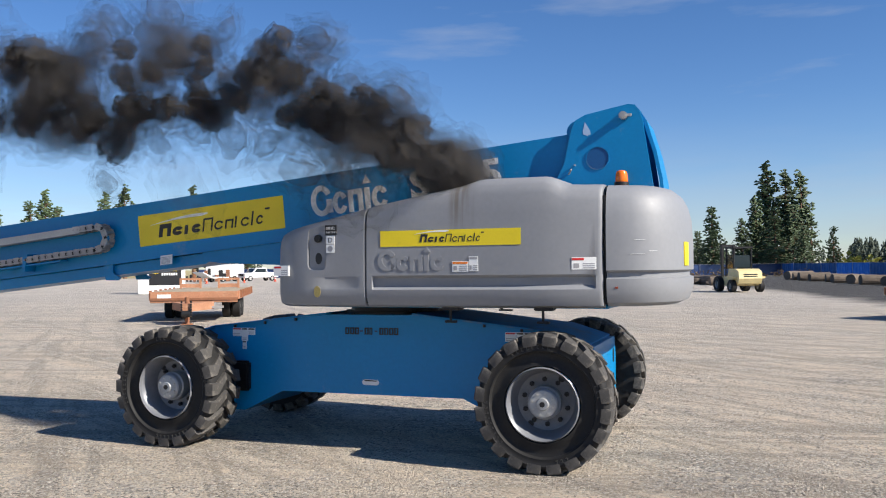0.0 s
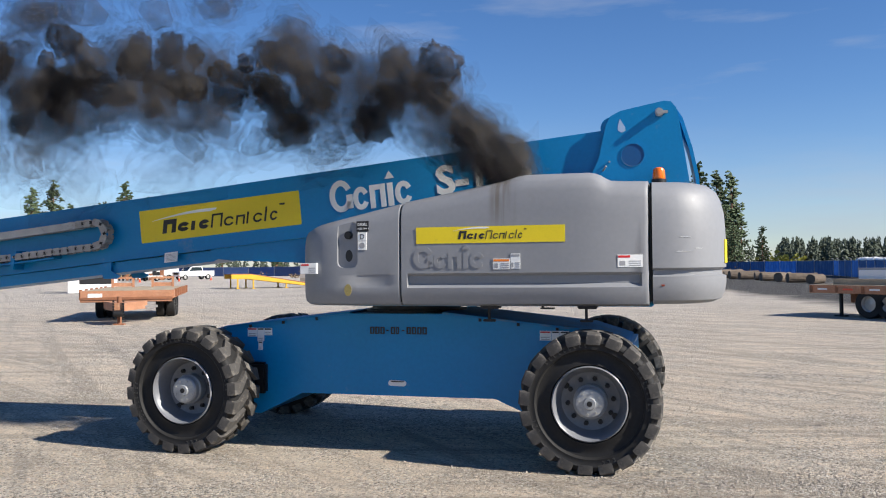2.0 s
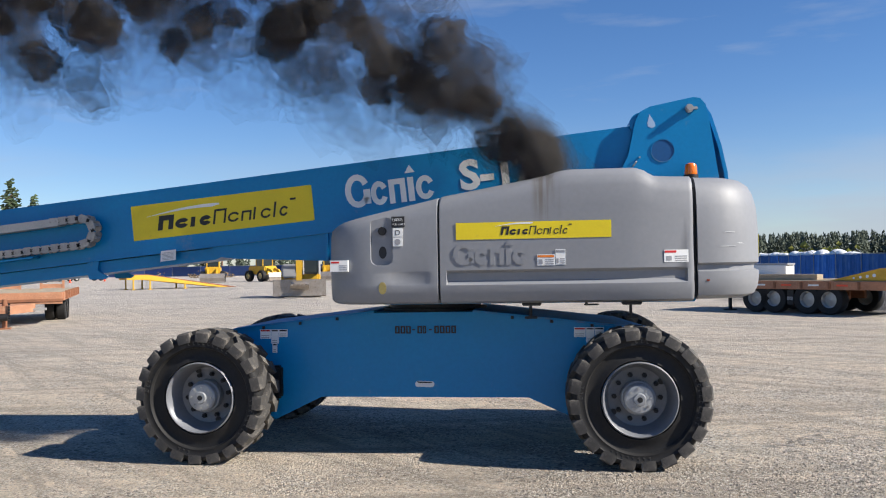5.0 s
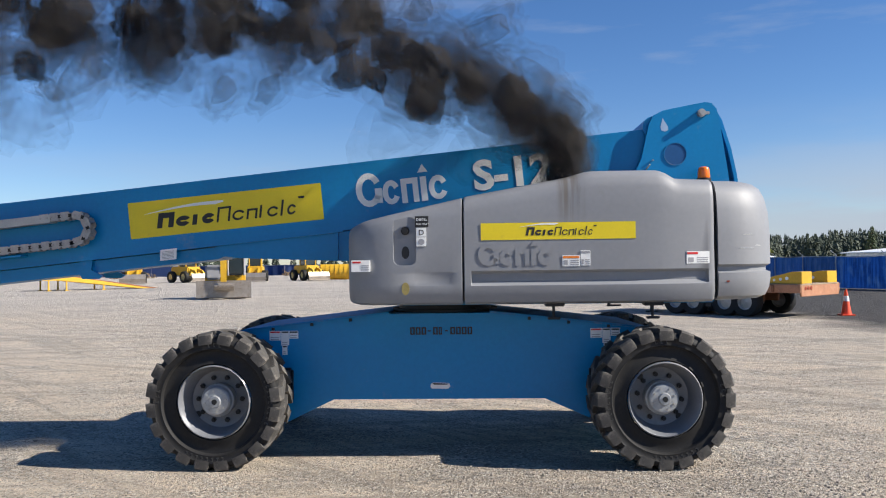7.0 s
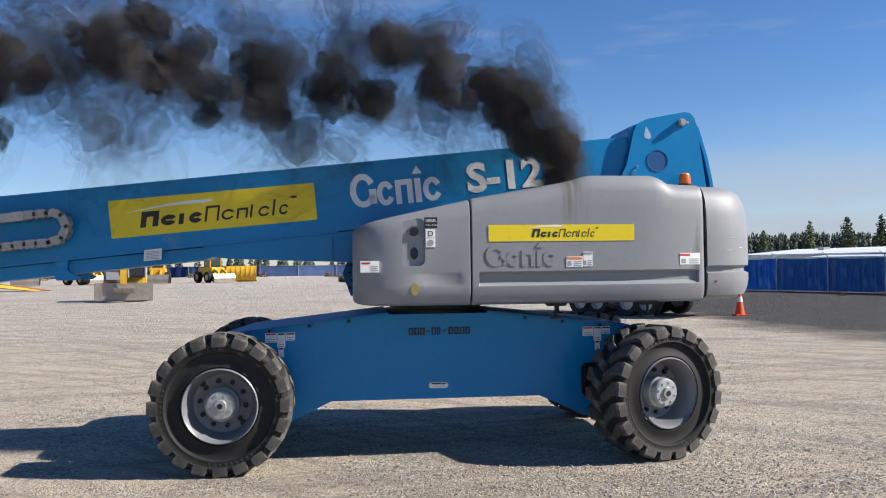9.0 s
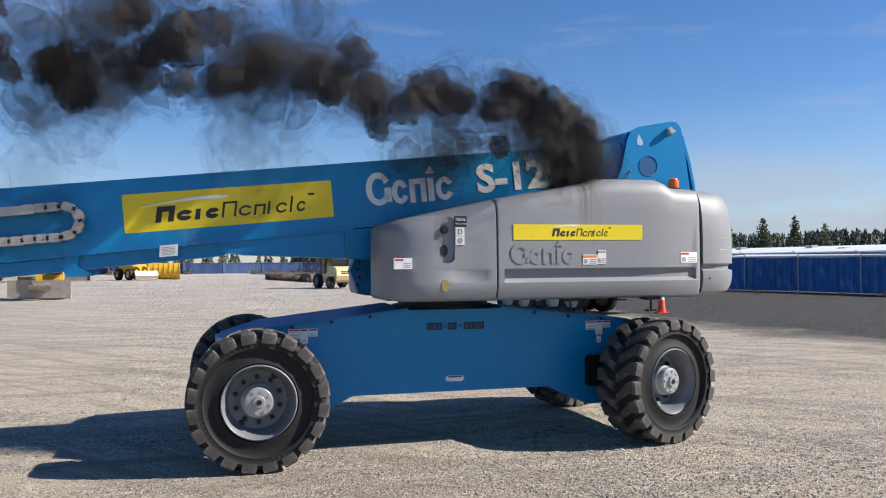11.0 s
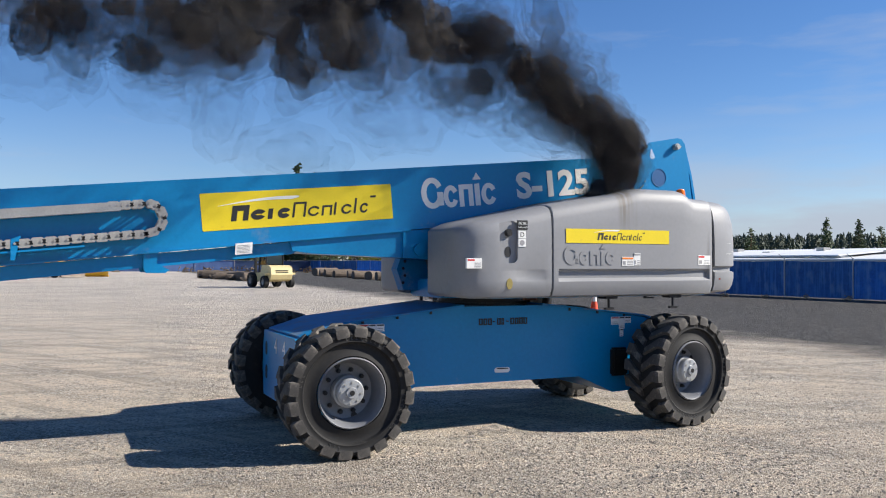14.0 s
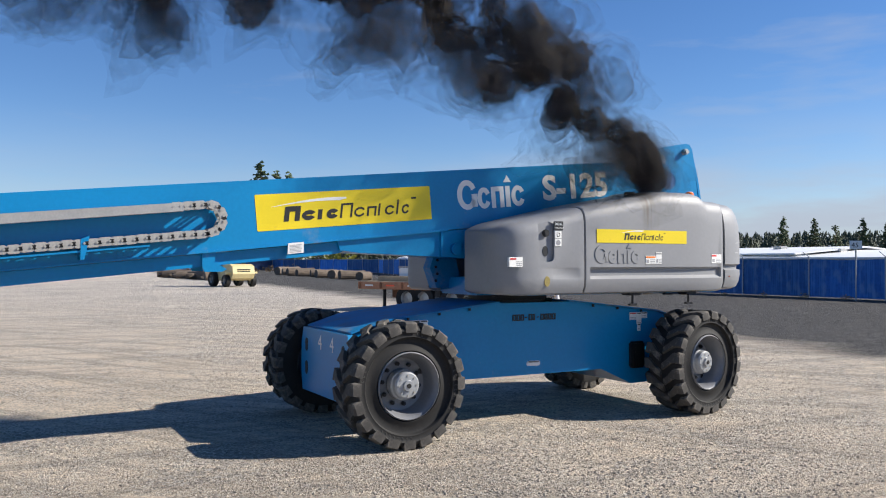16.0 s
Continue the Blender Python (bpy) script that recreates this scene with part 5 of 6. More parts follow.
def excavator():
    x, y = polar(-16.9, 45.5)
    f = thing("mini_excavator", pose(x, y, 0, 0, 0, 14), "yellow and grey mini excavator with worn dozer blade and bucket", "excavator")
    bm = B()
    prism(bm, [(-0.05, 0.10), (0.02, 0.06), (0.06, 0.45), (0.0, 0.95), (-0.06, 0.95), (-0.03, 0.5)], -1.35, 1.35, "x")
    bmesh.ops.rotate(bm, verts=bm.verts, cent=(0, 0, 0), matrix=Matrix.Identity(3))
    part("dozer_blade", bm, M_STEELDARK, f, "bright worn dozer blade").matrix_basis = pose(0, -1.5, 0)
    bm = B()
    n = 9
    pr = [(0.45 * math.cos(radians(200 + 20 * i)), 0.62 + 0.42 * math.sin(radians(200 + 20 * i))) for i in range(n)]
    prism(bm, pr + [(p[0] * 0.9, 0.62 + (p[1] - 0.62) * 0.9) for p in pr[::-1]], -0.42, 0.52, "x")
    for i in range(5):
        box(bm, -0.38 + 0.2 * i, -0.30 + 0.2 * i, -0.52, -0.36, 0.40, 0.48)
    part("bucket", bm, M_STEELDARK, f, "worn steel digging bucket").matrix_basis = pose(0, -1.95, 0.25)
    for s in (-1, 1):
        bm = B()
        pr = [(-1.2, 0.25), (-1.0, 0.06), (1.0, 0.06), (1.2, 0.25), (1.2, 0.45), (1.0, 0.62), (-1.0, 0.62), (-1.2, 0.45)]
        prism(bm, pr, s * 0.75, s * 1.1, "x")
        soften(bm, 0.05)
        part("track", bm, M_BLACK, f)
    bm = B()
    box(bm, -1.0, 1.0, -0.6, 1.3, 0.62, 1.5, 0.12)
    part("house", bm, M_CAT, f)
    bm = B()
    box(bm, 0.15, 1.0, -0.9, 0.4, 1.2, 2.5, 0.10)
    cab = part("cab", bm, M_GLASS, f, "dark glazed cab")
    bm = B()
    for px, py in ((0.17, -0.9), (0.98, -0.9), (0.17, 0.38), (0.98, 0.38)):
        cyl(bm, (px, py, 1.2), (px, py, 2.52), 0.05, seg=8)
    box(bm, 0.1, 1.05, -0.95, 0.45, 2.48, 2.58, 0.03)
    part("cab_frame", bm, M_GREYINK, f)
    bm = B()
    box(bm, -0.95, -0.15, -0.95, 0.2, 1.0, 1.75, 0.10)
    part("side_cover", bm, M_GREYINK, f)
    bm = B()
    prism(bm, [(-0.5, 1.1), (-0.7, 1.0), (-1.6, 2.6), (-1.85, 2.5), (-1.75, 0.9), (-1.9, 0.9), (-2.05, 2.65), (-1.6, 2.85)], -0.14, 0.14, "x")
    part("digging_arm", bm, M_CAT, f)


def grader(az, d, rz, label):
    x, y = polar(az, d)
    f = thing("loader", pose(x, y, 0, 0, 0, rz), label, "loader", "yellow machines along the fence")
    bm = B()
    box(bm, -0.8, 0.8, -0.4, 2.6, 0.75, 1.65, 0.10)
    part("body", bm, M_CAT, f)
    bm = B()
    box(bm, -0.62, 0.62, 0.2, 1.4, 1.65, 2.75, 0.06)
    part("cab", bm, M_GLASS, f)
    for px in (-0.62, 0.62):
        for py in (0.2, 1.4):
            bm = B()
            cyl(bm, (px, py, 1.6), (px, py, 2.8), 0.06, seg=8)
            part("cab_post", bm, M_CAT, f)
    bm = B()
    box(bm, -0.75, 0.75, 0.05, 1.55, 2.75, 2.88, 0.04)
    part("cab_roof", bm, M_CAT, f)
    for s in (-1, 1):
        tyre(f, s * 1.0, -0.1, 0.6, 0.6, 0.45, "x", M_CREAM)
        tyre(f, s * 1.0, 2.1, 0.6, 0.6, 0.45, "x", M_CREAM)
        bm = B()
        prism(bm, [(0.3, 1.4), (0.3, 1.65), (-1.2, 1.25), (-1.75, 0.55), (-1.55, 0.45), (-1.05, 1.0)], s * 0.45 - 0.08, s * 0.45 + 0.08, "x")
        part("lift_arm", bm, M_CAT, f)
    bm = B()
    prism(bm, [(-1.5, 0.95), (-1.75, 0.55), (-1.7, 0.10), (-2.35, 0.04), (-1.75, 0.16), (-1.82, 0.5), (-1.6, 0.95)], -1.25, 1.25, "x")
    part("bucket", bm, M_STEELDARK, f)


def loader_bucket():
    x, y = polar(-9.7, 93)
    f = thing("loader_bucket", pose(x, y, 0, 0, 0, 5), "bright yellow ribbed loader bucket resting on the ground", "bucket")
    bm = B()
    pr = [(0.9 * math.cos(radians(120 + 20 * i)), 0.95 + 0.9 * math.sin(radians(120 + 20 * i))) for i in range(10)]
    prism(bm, pr + [(p[0] * 0.93, 0.95 + (p[1] - 0.95) * 0.93) for p in pr[::-1]], -1.6, 1.6, "x")
    part("shell", bm, M_CAT, f)
    for i in range(7):
        bm = B()
        prism(bm, pr + [(p[0] * 1.06, 0.95 + (p[1] - 0.95) * 1.04) for p in pr[::-1]], -1.5 + 0.5 * i, -1.42 + 0.5 * i, "x")
        part("rib", bm, M_CAT, f)


def yard_ramp():
    x0, y0 = polar(-27.9, 68)
    x1, y1 = polar(-21.6, 70.5)
    L = math.hypot(x1 - x0, y1 - y0)
    f = thing("loading_ramp", pose(x0, y0, 0, 0, 0, math.degrees(math.atan2(y1 - y0, x1 - x0))), "yellow steel loading ramp sloping down from trestle legs", "ramp")
    for s in (0.0, 2.1):
        bm = B()
        prism(bm, [(0, 0.78), (0, 1.12), (1.6, 1.12), (L, 0.03), (L - 0.6, 0.02), (1.4, 0.76)], s, s + 0.08)
        part("side_beam", bm, M_CAT, f)
        for lx in (0.45, 1.7, 4.4):
            bm = B()
            h = 0.8 if lx < 2 else 0.42
            box(bm, lx, lx + 0.1, s, s + 0.1, 0, h)
            box(bm, lx - 0.1, lx + 0.2, s - 0.08, s + 0.18, 0, 0.04)
            part("leg", bm, M_CAT, f)
    bm = B()
    prism(bm, [(0, 1.12), (0, 1.17), (1.6, 1.17), (L + 0.7, 0.02), (L, 0.02), (1.6, 1.12)], 0.0, 2.18)
    part("ramp_deck", bm, M_RUSTDARK, f)


def pickup():
    x, y = polar(-30.3, 126)
    f = thing("pickup_truck", pose(x, y, 0, 0, 0, -118), "white crew-cab pickup truck parked by the fence", "pickup truck")
    bm = B()
    prism(bm, [(-2.8, 0.55), (2.75, 0.50), (2.8, 1.1), (1.5, 1.22), (0.85, 1.9), (-0.75, 1.92), (-1.0, 1.25), (-2.8, 1.25)], -0.95, 0.95)
    soften(bm, 0.09, 3)
    part("body", bm, M_WHITEPAINT, f)
    for s in (-1, 1):
        bm = B()
        prism(bm, [(1.25, 1.25), (0.78, 1.80), (-0.65, 1.80), (-0.85, 1.28)], s * 0.945, s * 0.96)
        part("side_window", bm, M_GLASS, f)
        for wx in (-1.8, 1.85):
            tyre(f, wx, s * 0.82, 0.40, 0.40, 0.28)
        bm = B()
        box(bm, 2.74, 2.82, s * 0.7 - 0.18, s * 0.7 + 0.18, 0.86, 1.05)
        part("headlight", bm, M_STEEL, f)
    bm = B()
    prism(bm, [(1.52, 1.24), (1.48, 1.28), (0.93, 1.83), (0.97, 1.83)], -0.8, 0.8)
    part("windscreen", bm, M_GLASS, f)
    bm = B()
    box(bm, 2.76, 2.84, -0.5, 0.5, 0.75, 1.05)
    part("grille", bm, M_BLACK, f)


def enclosed_trailer():
    x, y = polar(-32.2, 128)
    f = thing("enclosed_trailer", pose(x, y, 0, 0, 0, 30), "white enclosed cargo trailer with three wheels a side", "trailer")
    bm = B()
    box(bm, -3.2, 2.2, -1.1, 1.1, 0.55, 2.45, 0.08)
    part("body", bm, M_WHITEPAINT, f)
    for wx in (-0.9, 0.0, 0.9):
        for s in (-1, 1):
            tyre(f, wx, s * 1.12, 0.38, 0.38, 0.24)
    bm = B()
    prism(bm, [(-3.2, 0.55), (-4.6, 0.5), (-4.6, 0.6), (-3.2, 0.7)], -0.1, 0.1)
    part("drawbar", bm, M_BLACK, f)
    x, y = polar(-34.2, 126)
    f = thing("equipment_row", pose(x, y, 0, 0, 0, 32), "dark jumbled implement frames standing on gravel", "implement")
    random.seed(8)
    for i in range(16):
        bm = B()
        a = -3.5 + 0.5 * i
        box(bm, a, a + random.uniform(0.2, 0.6), -0.6, random.uniform(0, 0.6), 0.0, random.uniform(0.7, 2.0), 0.04)
        part("implement_frame", bm, M_BLACK if i % 3 else M_RUSTDARK, f)
    x, y = polar(-33.0, 118)
    f = thing("tow_dolly", pose(x, y, 0, 0, 0, -100), "white tow dolly with a raised tongue", "trailer")
    bm = B()
    prism(bm, [(-1.5, 0.5), (1.6, 0.55), (3.4, 1.3), (3.4, 1.4), (1.5, 0.75), (-1.5, 0.7)], -0.9, 0.9)
    part("frame", bm, M_WHITEPAINT, f)
    for s in (-1, 1):
        tyre(f, -0.2, s * 1.0, 0.33, 0.33, 0.22)


def sign_box():
    x, y = polar(-36.3, 63.5)
    f = thing("sign_trailer", pose(x, y, 0, 0, 0, 32), "white portable sign box with dark panel on gravel", "sign")
    bm = B()
    box(bm, -1.7, 1.45, 0.0, 1.4, 0.0, 2.3, 0.03)
    part("box_body", bm, M_WHITEPAINT, f)
    bm = B()
    box(bm, -0.95, 1.25, -0.012, 0.0, 0.62, 2.05)
    pn = part("sign_panel", bm, M_INK, f)
    for i, (a, b, z, h, mt) in enumerate(((-0.75, -0.35, 1.45, 0.28, M_YELLOW), (-0.1, 0.95, 1.62, 0.22, M_YELLOW), (-0.1, 0.95, 1.32, 0.18, M_WHITE))):
        bm = B()
        w = 0.11
        q = a
        while q < b:
            box(bm, q, q + w, -0.018, -0.011, z, z + h)
            q += w * 1.45
        part("sign_bar", bm, mt, pn)


def logs():
    random.seed(12)
    bm = B()
    ring = []
    n = 14
    rings = []
    for k in range(6):
        r0 = 0.42 * random.uniform(0.93, 1.06)
        rings.append([(-2 + 0.8 * k, r0 * math.cos(2 * math.pi * i / n) * random.uniform(0.95, 1.05), r0 * math.sin(2 * math.pi * i / n) * random.uniform(0.95, 1.05)) for i in range(n)])
    loft(bm, rings)
    proto = None
    spots = []
    for i in range(9):
        t = i / 8.0
        spots.append((8.8 + 3.9 * t + random.uniform(-0.4, 0.4), 91 - 29 * t, 35 + random.uniform(-30, 30), random.uniform(0.8, 1.15)))
    for i in range(9):
        t = i / 8.0
        spots.append((-3.6 + 4.6 * t + random.uniform(-0.3, 0.3), 79 - 15 * t, -20 + random.uniform(-40, 40), random.uniform(0.7, 1.0)))
    bmd = bpy.data.meshes.new("log")
    bmesh.ops.recalc_face_normals(bm, faces=bm.faces)
    bm.to_mesh(bmd)
    bm.free()
    bmd.materials.append(M_LOG)
    for x, y, rz, s in spots:
        o = new("log", bmd)
        o.matrix_basis = pose(x, y, 0.40 * s, random.uniform(0, 90), 0, rz) @ Matrix.Diagonal((s * random.uniform(0.45, 0.9), s, s, 1))
        tagged(o, "weathered grey-brown log lying at the yard's edge", "log", "logs along the fence")
    # rubble chunk pile beside them
    bm = B()
    for i in range(60):
        t = random.random()
        c = Vector((-3.6 + 4.8 * t + random.gauss(0, 0.5), 78 - 14 * t + random.gauss(0, 0.8), random.uniform(0.05, 0.35)))
        bmesh.ops.create_icosphere(bm, subdivisions=1, radius=random.uniform(0.15, 0.42), matrix=Matrix.Translation(c) @ Matrix.Diagonal((1.4, 1, 0.8, 1)))
    for v in bm.verts:
        v.co += Vector([random.uniform(-0.06, 0.06) for _ in range(3)])
    o = part("rubble", bm, M_LOG, smooth=0)
    tagged(o, "broken wood and rock rubble heap", "rubble", kind="stuff")


def fence(points, height, mesh_mat, step, label, arm):
    f = thing("fence", pose(0, 0, 0), label, "fence", "", "structure")
    random.seed(int(points[0][0] * 10) & 255)
    for (xa, ya), (xb, yb) in zip(points, points[1:]):
        L = math.hypot(xb - xa, yb - ya)
        n = max(1, round(L / step))
        ang = math.degrees(math.atan2(yb - ya, xb - xa))
        s = L / n
        # one fabric panel mesh, gently sagging and rippled
        bm = B()
        m = 10
        cols = []
        for i in range(m + 1):
            u = s * i / m
            off = 0.03 * math.sin(i * 1.9) + 0.02 * math.sin(i * 4.1)
            sag = 0.05 * math.sin(math.pi * i / m)
            cols.append([bm.verts.new((u, off * (1 if k else 0.4), z)) for k, z in enumerate((0.05, 0.6, 1.2, height - sag))])
        for a, b in zip(cols, cols[1:]):
            for k in range(3):
                bm.faces.new((a[k], b[k], b[k + 1], a[k + 1]))
        bmesh.ops.solidify(bm, geom=bm.faces, thickness=0.01)
        panel = part("fabric_panel", bm, mesh_mat, f, smooth=60)
        bm = B()
        cyl(bm, (0, 0.06, 0), (0, 0.06, height + 0.12), 0.035, seg=8)
        if arm:
            cyl(bm, (0, 0.06, height + 0.10), (0.16, 0.28, height + 0.32), 0.018, seg=6)
        post = part("fence_post", bm, M_POST, f)
        bm = B()
        cyl(bm, (0, 0.06, height), (s, 0.06, height), 0.02, seg=6)
        rail = part("top_rail", bm, M_POST, f)
        for i in range(n):
            w = pose(xa + (xb - xa) * i / n, ya + (yb - ya) * i / n, 0, 0, 0, ang)
            for k, o in enumerate((panel, post, rail)):
                if i == 0:
                    o.matrix_basis = w
                else:
                    share(o, w, f)
    return f


def sign_post():
    f = thing("row_sign", pose(26.9, 21.9, 0, 0, 0, -41), "small white row sign on a thin steel post by the fence", "sign")
    bm = B()
    cyl(bm, (0, 0, 0), (0, 0, 2.55), 0.035, seg=10)
    part("post", bm, M_POST, f)
    bm = B()
    box(bm, -0.24, 0.24, -0.06, -0.04, 2.2, 2.55)
    b = part("board", bm, M_WHITE, f)
    letters("writing", "45", M_INK, b, pose(-0.17, -0.064, 2.27, 90, 0, 0), 0.2)


def white_sheds():
    for az0, d0, az1, d1, h, rise, lab in ((23.0, 92, 38.0, 66, 2.15, 0.55, "long low shed with a white sheet roof and rooftop vents"), (27.5, 78, 52.0, 56, 1.85, 0.55, "low building with bright white sheet roof")):
        xa, ya = polar(az0, d0)
        xb, yb = polar(az1, d1)
        L = math.hypot(xb - xa, yb - ya)
        f = thing("shed", pose(xa, ya, 0, 0, 0, math.degrees(math.atan2(yb - ya, xb - xa))), lab, "shed", "sheds behind the fence")
        bm = B()
        box(bm, 0, L, 0.3, 13.7, 0, h)
        part("wall", bm, M_WHITEPAINT, f)
        bm = B()
        prism(bm, [(-0.2, h), (7, h + rise), (14.2, h), (14.2, h + 0.1), (7, h + rise + 0.12), (-0.2, h + 0.1)], -0.3, L + 0.3, "x")
        part("roof", bm, M_WHITEPAINT, f)
        for i in range(3):
            bm = B()
            u = L * (0.2 + 0.3 * i)
            box(bm, u, u + 0.8, 4.6, 5.4, h + rise * 0.55, h + rise + 0.2, 0.05)
            part("roof_vent", bm, M_STEEL, f)
        bm = B()
        for i in range(int(L / 3)):
            cyl(bm, (3 * i, 6.9, h + rise), (3 * i, 6.9, h + rise + 0.22), 0.09, seg=6)
        part("ridge_caps", bm, M_GREYINK, f)


def tuft(bm, c, r, rnd, flat=0.7):
    """A ragged clump of needles: a spiky closed lump."""
    n = 6
    top = bm.verts.new(c + Vector((rnd.uniform(-.3, .3) * r, rnd.uniform(-.3, .3) * r, r * flat)))
    bot = bm.verts.new(c + Vector((rnd.uniform(-.3, .3) * r, rnd.uniform(-.3, .3) * r, -r * flat * 0.7)))
    ring = []
    for i in range(n):
        a = 2 * math.pi * (i + rnd.uniform(-.3, .3)) / n
        k = r * (rnd.uniform(1.0, 1.5) if i % 2 else rnd.uniform(0.35, 0.6))
        ring.append(bm.verts.new(c + Vector((k * math.cos(a), k * math.sin(a), rnd.uniform(-.35, .35) * r))))
    for i in range(n):
        bm.faces.new((ring[i], ring[(i + 1) % n], top))
        bm.faces.new((ring[(i + 1) % n], ring[i], bot))


def pine(h, seed, low=0.12, spread=0.17, dense=1.0):
    rnd = random.Random(seed)
    f = thing("pine_tree", pose(0, 0, 0), "tall dark green ponderosa pine with ragged crown", "tree", "pines beyond the fence")
    bm = B()
    loft(bm, [[(r * math.cos(a * math.pi / 4) + dx, r * math.sin(a * math.pi / 4), z) for a in range(8)] for z, r, dx in ((0, 0.024 * h, 0), (0.3 * h, 0.018 * h, 0.004 * h), (0.7 * h, 0.010 * h, -0.004 * h), (0.98 * h, 0.002 * h, 0))])
    part("trunk", bm, M_TRUNK, f)
    bm = B()
    lim = B()
    z = low * h
    while z < 0.985 * h:
        u = (z / h - low) / (1 - low)
        reach = h * spread * (1.0 - u) ** 0.62 * (0.55 + 0.45 * min(1, u * 6)) + 0.012 * h
        for k in range(rnd.choice((3, 4, 4, 5)) if dense > 0.8 else rnd.choice((2, 3))):
            if rnd.random() < 0.14:
                continue
            a = rnd.uniform(0, 2 * math.pi)
            l = reach * rnd.uniform(0.45, 1.18)
            tip = Vector((l * math.cos(a), l * math.sin(a), z + rnd.uniform(-0.02, 0.035) * h))
            cyl(lim, (0, 0, z), tip, 0.0035 * h, 0.001 * h, 4, caps=False)
            m = max(2, int(l / (0.016 * h)))
            for i in range(m):
                t = (i + 1) / m
                if t < 0.28 and m > 3:
                    continue
                c = tip * t + Vector((0, 0, z)) * (1 - t)
                c += Vector((rnd.gauss(0, 0.016 * h), rnd.gauss(0, 0.016 * h), rnd.gauss(0, 0.016 * h)))
                tuft(bm, c, 0.0205 * h * rnd.uniform(0.6, 1.4), rnd, 0.7)
        z += 0.0185 * h * rnd.uniform(0.7, 1.3)
    for i in range(4):
        tuft(bm, Vector((0, 0, (0.96 + 0.013 * i) * h)), 0.012 * h, rnd, 1.3)
    part("limbs", lim, M_TRUNK, f)
    part("crown", bm, M_PINE, f, smooth=0)
    return f


def trees():
    protos = [pine(16, 1), pine(16, 2, 0.30, 0.13), pine(16, 3, 0.08, 0.24), pine(16, 4, 0.2, 0.2, 0.7)]
    used = set()

    def put(k, az, d, el):
        x, y = polar(az, d)
        top = 1.682 + d * math.tan(radians(el))
        s = top / 16.0
        rz = (az * 37) % 360
        if k not in used:
            used.add(k)
            protos[k].matrix_basis = pose(x, y, 0, 0, 0, rz) @ Matrix.Diagonal((s, s, s, 1))
        else:
            m = pose(x, y, 0, 0, 0, rz)
            c = copy_thing(protos[k], m)
            c.matrix_basis = m @ Matrix.Diagonal((s, s, s, 1))
    # the group past the fence corner
    put(0, 3.2, 150, 6.28)
    put(1, 4.25, 152, 5.8)
    put(1, 5.12, 149, 5.75)
    put(2, -0.2, 140, 3.75)
    put(2, 1.6, 145, 2.95)
    put(0, 2.45, 146, 4.2)
    put(2, 3.6, 142, 3.6)
    put(2, 4.7, 145, 3.7)
    put(3, 5.7, 150, 2.9)
    put(3, 6.95, 148, 2.28)
    put(2, -1.1, 150, 2.2)
    put(2, 5.3, 140, 2.4)
    # row along the far side
    for k, az, d, el in ((0, -43.2, 190, 4.85), (3, -44.0, 185, 4.3), (2, -42.5, 180, 4.0), (0, -39.8, 190, 4.8), (1, -38.6, 190, 5.3), (0, -37.6, 200, 3.9), (0, -34.4, 190, 5.3), (3, -35.6, 200, 4.2), (0, -33.2, 210, 4.4), (2, -46, 190, 4.0), (0, -48, 190, 4.6), (0, -31.0, 230, 3.4), (3, -28.5, 230, 3.2), (0, -25, 250, 3.3), (1, -22, 250, 3.0)):
        put(k, az, d, el)
    # nearer single trees in the woods behind the sheds
    for k, az, d, el in ((0, 27.3, 200, 2.35), (2, 29.4, 190, 2.6), (0, 31.3, 200, 2.6), (3, 33, 210, 2.2), (1, 37.4, 190, 2.7), (0, 39.2, 200, 2.55), (3, 40.4, 210, 2.2), (1, 41.9, 195, 2.55), (0, 43.2, 190, 2.3), (2, 24.6, 230, 1.9), (0, 45, 190, 2.5)):
        put(k, az, d, el)


def far_woods():
    rnd = random.Random(77)
    bm = B()
    verts, faces = [], []

    def spire(x, y, h):
        w = h * rnd.uniform(0.12, 0.21)
        z = 0.05 * h
        while z < h * 0.97:
            u = z / h
            r = w * (1 - u) ** 0.75 + 0.02 * h
            for _ in range(3):
                a = rnd.uniform(0, 6.283)
                c = (x + r * 0.7 * math.cos(a), y + r * 0.7 * math.sin(a), z + rnd.uniform(-0.02, 0.02) * h)
                q = r * rnd.uniform(0.35, 0.75)
                b = len(verts)
                verts.append((c[0] + rnd.uniform(-.3, .3) * q, c[1], c[2] + rnd.uniform(0.04, 0.08) * h))
                for k in range(4):
                    t = a + k * 1.571 + rnd.uniform(-.4, .4)
                    verts.append((c[0] + q * math.cos(t), c[1] + q * math.sin(t), c[2] - rnd.uniform(0.0, 0.05) * h))
                for k in range(4):
                    faces.append((b, b + 1 + k, b + 1 + (k + 1) % 4))
                faces.append((b + 1, b + 4, b + 3, b + 2))
            z += 0.052 * h
    for az0, az1, d, el, n in ((-30, 0, 520, 1.15, 90), (0, 9, 560, 1.25, 40), (8, 24, 430, 1.55, 260), (22, 34, 300, 1.75, 190), (32, 48, 280, 1.85, 260), (46, 60, 300, 1.9, 60), (-60, -30, 380, 1.5, 90)):
        for i in range(n):
            az = rnd.uniform(az0, az1)
            dd = d * rnd.uniform(0.92, 1.15)
            x, y = polar(az, dd)
            spire(x, y, (1.7 + dd * math.tan(radians(el))) * rnd.uniform(0.80, 1.04))
    bm.free()
    me = bpy.data.meshes.new("woods")
    me.from_pydata(verts, [], faces)
    me.materials.append(M_PINEFAR)
    o = new("woods", me)
    tagged(o, "distant dark green conifer woods along the skyline", "woods", kind="stuff")


